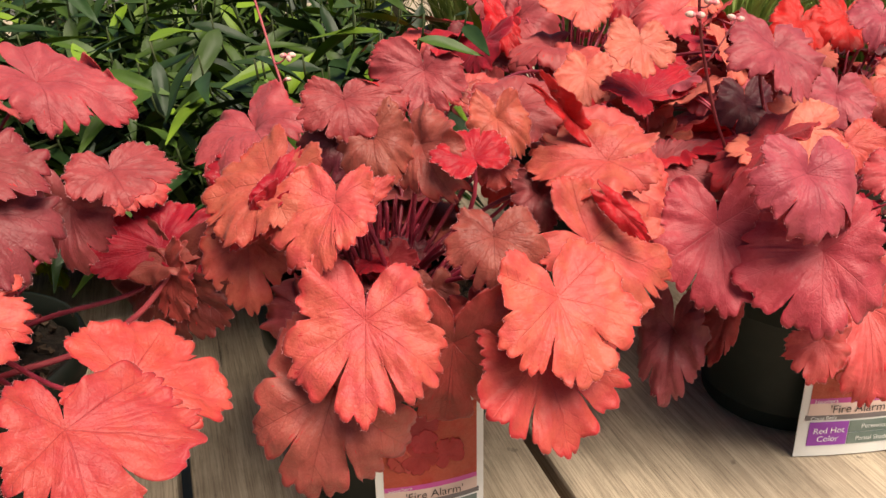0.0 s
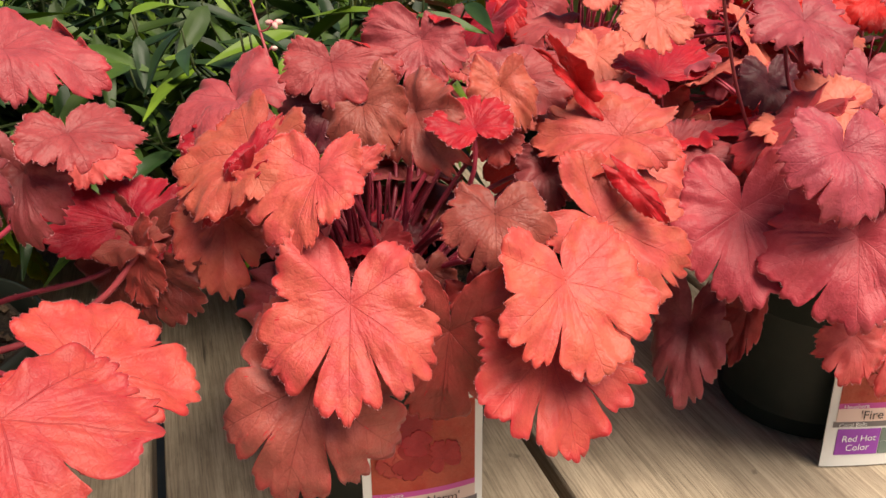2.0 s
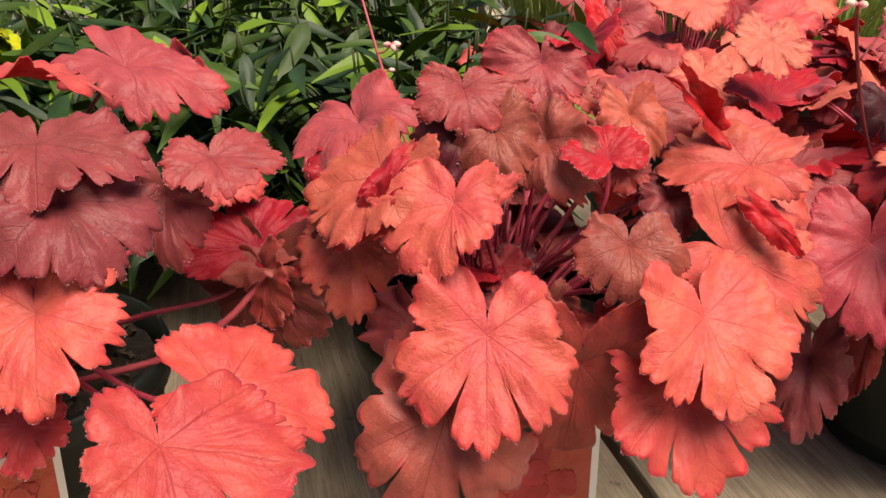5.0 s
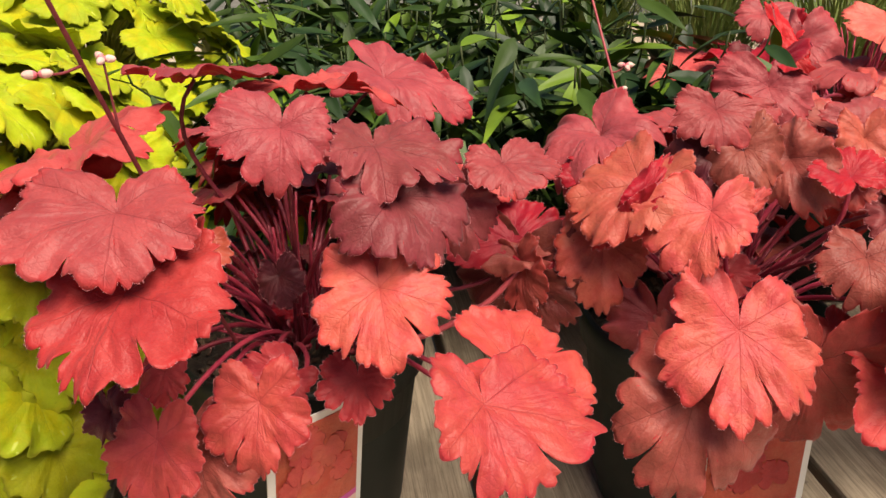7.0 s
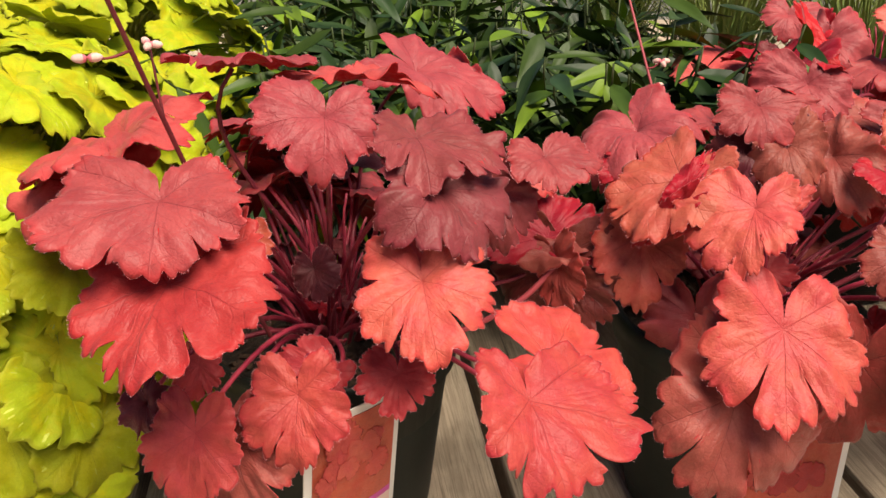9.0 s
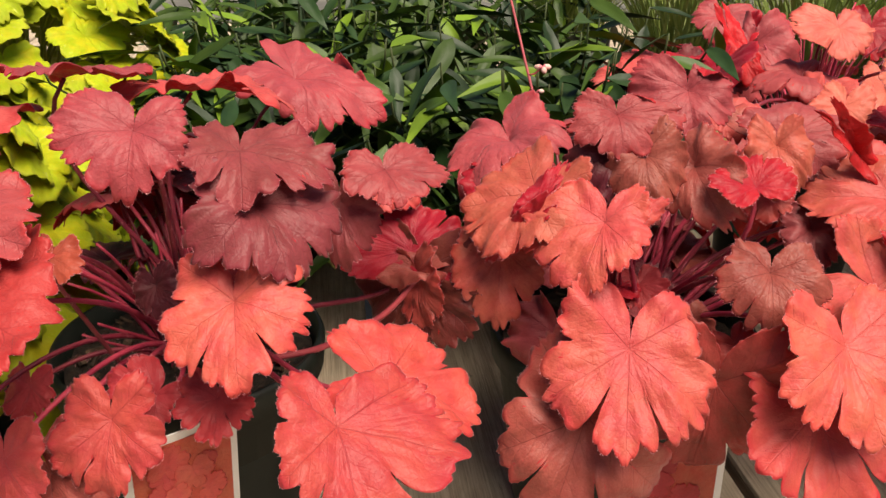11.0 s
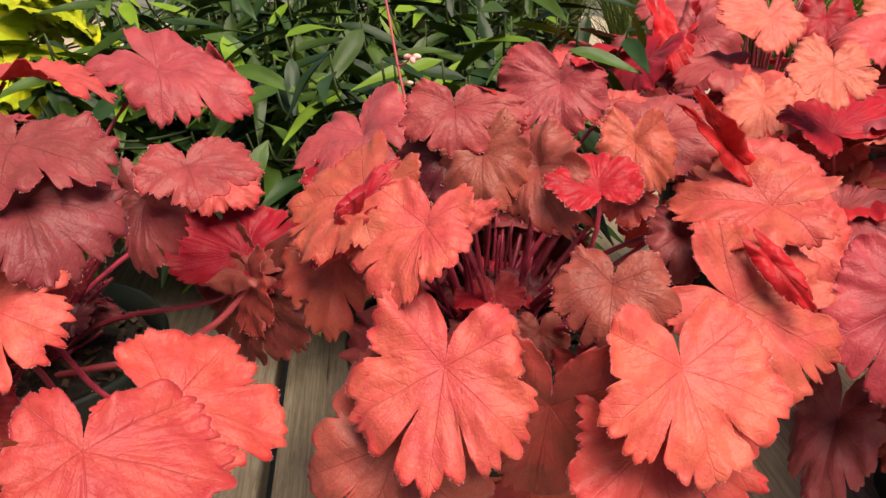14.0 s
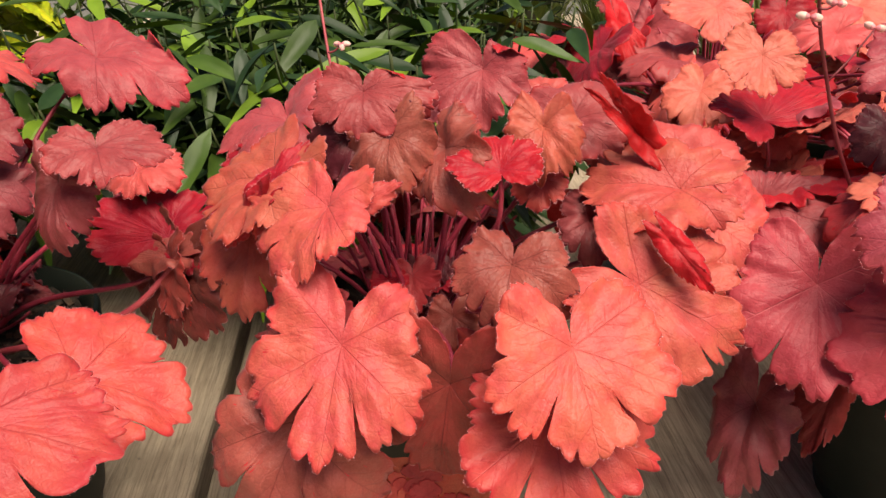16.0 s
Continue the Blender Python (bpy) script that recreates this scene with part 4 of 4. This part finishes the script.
def tuft(at, count, seed, high=0.24):
    """A pot of fine upright blades."""
    rng = random.Random(seed)
    plant = potted("grass_plant", "fine leaved yellow green grass plant in a pot", at, group="grassy plants")
    verts, faces = [], []
    for _ in range(count):
        a, q = rng.uniform(0, 6.28), 0.07 * math.sqrt(rng.random())
        foot = Vector((at[0] + q * math.cos(a), at[1] + q * math.sin(a), 0.12))
        d = Vector((math.cos(a + rng.uniform(-0.6, 0.6)), math.sin(a + rng.uniform(-0.6, 0.6)), 0))
        top = foot + d * rng.uniform(0.03, 0.16) + Vector((0, 0, rng.uniform(0.4, 1.0) * high))
        pts = bezier(foot, foot + Vector((0, 0, 0.08)), top - d * 0.03, top, 6)
        side = Vector((-d.y, d.x, 0)) * rng.uniform(0.0012, 0.0024)
        for i, p in enumerate(pts):
            k = 1 - (i / 5) ** 2 * 0.9
            verts += [tuple(Vector(p) + side * k), tuple(Vector(p) - side * k)]
            if i:
                n = len(verts)
                faces.append((n - 4, n - 3, n - 1, n - 2))
    tagged(mesh_object("grass_growth", mesh_from("grass_growth", verts, faces, (GRASS,)), plant), kind="stuff")


for n, (x, y) in enumerate(((0.22, 1.30), (0.42, 1.22), (0.60, 1.12), (0.05, 1.42), (0.62, 1.38), (0.36, 1.46), (-0.14, 1.55))):
    tuft((x, y), 420, 60 + n)

# ---- flowering stems ----
STEM = plain_material("flower_stem", (0.16, 0.02, 0.03), (0.24, 0.04, 0.045), 0.5, 90)
STEM_PALE = plain_material("flower_stem_pale", (0.36, 0.05, 0.07), (0.44, 0.08, 0.09), 0.5, 90)
BUD = plain_material("flower_bud", (0.78, 0.40, 0.36), (0.82, 0.62, 0.52), 0.5, 260, vary=0.1)
BUD_CAP = plain_material("bud_cap", (0.72, 0.16, 0.20), (0.78, 0.30, 0.32), 0.5, 200)


def bud(stem, at, axis, size):
    """A small bell-shaped bud with a darker cap."""
    q = Vector(axis).to_track_quat("Z", "Y").to_matrix().to_4x4()
    m = Matrix.Translation(at) @ q
    bm = lathe(tuple((size * r, size * z) for r, z in ((0.12, -0.6), (0.36, -0.45), (0.5, -0.1), (0.47, 0.3), (0.34, 0.62), (0.16, 0.8), (0.02, 0.85))), 10)
    bm.transform(m)
    flower = part("flower_bud", bm, BUD, stem, "pinkish white bell shaped bud")
    bm = lathe(tuple((size * r, size * z) for r, z in ((0.08, -0.72), (0.30, -0.58), (0.42, -0.34), (0.46, -0.16), (0.40, -0.17))), 10)
    bm.transform(m)
    part("calyx", bm, BUD_CAP, flower)


def flower_stem(label, points, skin, radius, sprays):
    """A thin flowering stem; each spray is a twig from one place on it to a cluster of buds."""
    stem = thing("flower_stem", label, "flower stem", tuple(points[0]), "flower stems")
    pts = [Vector(p) for p in points]
    line = []
    for i in range(len(pts) - 1):
        a, b = pts[max(i - 1, 0)], pts[min(i + 2, len(pts) - 1)]
        c, d = pts[i], pts[i + 1]
        line += list(bezier(c, c + (d - a) / 6, d - (b - c) / 6, d, 8))[: 8 if i == len(pts) - 2 else 7]
    mesh_object("stem", mesh_from("stem", *tube(line, np.linspace(radius * 1.15, radius * 0.8, len(line)), 8), (skin,)), stem)
    rng = random.Random(len(points) * 7 + int(radius * 1e5))
    for foot, tip, buds, size in sprays:
        foot, tip = Vector(foot), Vector(tip)
        mid = (foot + tip) / 2 + Vector((0, 0, -0.002))
        mesh_object("twig", mesh_from("twig", *tube(bezier(foot, mid, mid, tip, 8), np.linspace(0.0007, 0.0005, 8), 6), (skin,)), stem)
        for k in range(buds):
            a = k * 2.1 + rng.random()
            axis = (math.cos(a), math.sin(a) * 0.6, rng.uniform(-0.5, 0.3))
            bud(stem, tip + Vector(axis).normalized() * size * 0.75, axis, size)


flower_stem("dark red flower stem with small pink buds above the rose leaves", ((-0.320, 0.385, 0.14), (-0.337, 0.350, 0.23), (-0.341, 0.326, 0.286), (-0.343, 0.296, 0.345), (-0.345, 0.266, 0.405), (-0.346, 0.245, 0.45)), STEM, 0.0012,
            (((-0.342, 0.312, 0.312), (-0.345, 0.312, 0.349), 3, 0.0036), ((-0.343, 0.293, 0.350), (-0.351, 0.274, 0.350), 3, 0.0038), ((-0.341, 0.326, 0.286), (-0.337, 0.322, 0.289), 2, 0.003)))
flower_stem("thin red flower stem with white buds against the shrub", ((-0.052, 0.512, 0.14), (-0.085, 0.540, 0.215), (-0.1117, 0.5696, 0.282), (-0.1297, 0.598, 0.328), (-0.142, 0.618, 0.36)), STEM_PALE, 0.0010,
            (((-0.117, 0.577, 0.296), (-0.108, 0.577, 0.302), 4, 0.0038), ((-0.113, 0.571, 0.285), (-0.110, 0.570, 0.287), 1, 0.003)))
flower_stem("dark flower stem with pale buds over the pink leaves", ((0.275, 0.610, 0.14), (0.232, 0.590, 0.19), (0.195, 0.570, 0.255), (0.176, 0.560, 0.304), (0.166, 0.549, 0.333), (0.160, 0.540, 0.36)), STEM, 0.0012,
            (((0.178, 0.561, 0.300), (0.199, 0.575, 0.327), 2, 0.0042), ((0.167, 0.550, 0.330), (0.158, 0.530, 0.338), 2, 0.0044), ((0.164, 0.546, 0.340), (0.172, 0.545, 0.343), 2, 0.004)))

# ---- plant tags ----
CARD = plain_material("tag_card", (0.78, 0.76, 0.72), (0.72, 0.70, 0.66), 0.45, 30, 0.05, 0.0002)
PHOTO = leaf_material("tag_photo", (0.62, 0.06, 0.035), (0.70, 0.13, 0.07), (0.20, 0.02, 0.015), (0.75, 0.22, 0.15), 0.25, 0.0)
PURPLE = plain_material("tag_purple", (0.28, 0.05, 0.36), (0.30, 0.06, 0.40), 0.35, 30, 0.03, 0.0002)
MAGENTA = plain_material("tag_magenta", (0.48, 0.06, 0.26), (0.52, 0.08, 0.28), 0.35, 30, 0.03, 0.0002)
BLUSH = plain_material("tag_blush", (0.72, 0.52, 0.45), (0.70, 0.50, 0.43), 0.35, 30, 0.03, 0.0002)
SLATE = plain_material("tag_slate", (0.16, 0.14, 0.14), (0.19, 0.16, 0.16), 0.35, 30, 0.03, 0.0002)
SAGE = plain_material("tag_sage", (0.12, 0.16, 0.14), (0.20, 0.24, 0.21), 0.35, 30, 0.03, 0.0002)
INK = plain_material("tag_ink", (0.03, 0.02, 0.02), (0.04, 0.03, 0.03), 0.5)
WHITE_INK = plain_material("tag_white_ink", (0.80, 0.78, 0.76), (0.76, 0.74, 0.72), 0.5)


def plant_tag(label, foot_left, foot_right, head_left, height, bow, seed):
    """A printed card: a photograph above, then coloured bands with words. It bows by `bow` metres at its side edges."""
    o, e, u = Vector(foot_left), Vector(foot_right) - Vector(foot_left), Vector(head_left) - Vector(foot_left)
    width = e.length
    ex = e.normalized()
    uz = (u - ex * u.dot(ex)).normalized()
    n = ex.cross(uz)
    if n.y > 0:
        n = -n
    tag = thing("plant_tag", label, "plant tag", foot_left, "plant tags")

    def at(x, y, lift):
        return o + ex * (x * width) + uz * (y * height) + n * (lift - bow * (2 * x - 1) ** 2)

    def panel(name, x0, x1, y0, y1, lift, thick, material, note=""):
        bm = bmesh.new()
        cols = 12
        rows = []
        for lay in (lift, lift - thick):
            rows.append([[bm.verts.new(at(x0 + (x1 - x0) * i / cols, y, lay)) for y in (y0, y1)] for i in range(cols + 1)])
        f, b = rows
        for i in range(cols):
            bm.faces.new((f[i][0], f[i + 1][0], f[i + 1][1], f[i][1]))
            bm.faces.new((b[i][1], b[i + 1][1], b[i + 1][0], b[i][0]))
            bm.faces.new((f[i][1], f[i + 1][1], b[i + 1][1], b[i][1]))
            bm.faces.new((f[i + 1][0], f[i][0], b[i][0], b[i + 1][0]))
        bm.faces.new((f[0][0], f[0][1], b[0][1], b[0][0]))
        bm.faces.new((f[cols][1], f[cols][0], b[cols][0], b[cols][1]))
        bmesh.ops.recalc_face_normals(bm, faces=bm.faces[:])
        return part(name, bm, material, tag, note, False)

    def words(text, x, y, size, material, lift=0.0013):
        curve = bpy.data.curves.new("words", "FONT")
        curve.body, curve.size, curve.extrude = text, size, 0.0
        curve.align_x, curve.align_y = "CENTER", "CENTER"
        made = new("words", curve)
        me = bpy.data.meshes.new_from_object(made)
        bpy.data.objects.remove(made)
        frame_m = Matrix((ex, uz, n)).transposed().to_4x4()
        me.transform(Matrix.Translation(at(x, y, lift)) @ frame_m)
        me.materials.clear()
        me.materials.append(material)
        mesh_object("lettering", me, tag, "printed words " + text)

    panel("card", 0, 1, 0, 1, 0.0, 0.0008, CARD, "white bent plastic card")
    photo = panel("photo", 0.07, 0.93, 0.42, 0.96, 0.0004, 0.0003, PHOTO, "printed photograph of wet red leaves")
    rng = random.Random(seed)
    for k in range(9):
        x, y = rng.uniform(0.25, 0.75), rng.uniform(0.55, 0.85)
        m = Matrix.Translation(at(x, y, 0.0006 + 0.00003 * k)) @ Matrix((ex, uz, n)).transposed().to_4x4() @ Euler((0, 0, rng.uniform(0, 6.28))).to_matrix().to_4x4() @ Matrix.Diagonal((1, 1, 0.004, 1))
        size = width * rng.uniform(0.14, 0.24)
        mesh_object("printed_leaf", blade_mesh(TONES[rng.choice(("coral", "coralred", "red", "coralred"))], PHOTO, m, size, size * 0.8, size * 0.8, seed + k, fine=False), photo)
    panel("band", 0.07, 0.93, 0.385, 0.42, 0.0005, 0.0003, MAGENTA, "magenta band")
    panel("title_band", 0.07, 0.93, 0.30, 0.385, 0.0005, 0.0003, BLUSH, "pale pink title band")
    panel("grey_band", 0.05, 0.95, 0.265, 0.30, 0.0005, 0.0003, SLATE, "grey band")
    panel("purple_box", 0.10, 0.46, 0.08, 0.25, 0.0005, 0.0003, PURPLE, "purple printed box")
    panel("green_box", 0.47, 0.93, 0.165, 0.25, 0.0005, 0.0003, SAGE, "grey green printed box")
    panel("green_box", 0.47, 0.93, 0.08, 0.160, 0.0005, 0.0003, SAGE, "grey green printed box")
    words("'Fire Alarm'", 0.52, 0.343, width * 0.115, INK)
    words("Heuchera", 0.21, 0.402, width * 0.055, WHITE_INK)
    words("Coral Bells", 0.21, 0.282, width * 0.055, WHITE_INK)
    words("Red Hot", 0.28, 0.19, width * 0.085, WHITE_INK)
    words("Color", 0.28, 0.13, width * 0.085, WHITE_INK)
    words("Perennial", 0.70, 0.207, width * 0.065, WHITE_INK)
    words("Partial Shade", 0.70, 0.12, width * 0.060, WHITE_INK)
    return tag


plant_tag("white bordered plant tag with a red leaf photograph", (0.275, 0.514, 0.001), (0.362, 0.524, 0.001), (0.2835, 0.521, 0.085), 0.125, 0.002, 3)
plant_tag("white plant tag half hidden by coral leaves", (-0.042, 0.412, 0.012), (0.029, 0.432, 0.012), (-0.042, 0.417, 0.09), 0.105, 0.004, 4)
plant_tag("bent white plant tag hanging before the pot", (-0.286, 0.305, 0.045), (-0.247, 0.352, 0.045), (-0.272, 0.303, 0.165), 0.122, 0.004, 5)
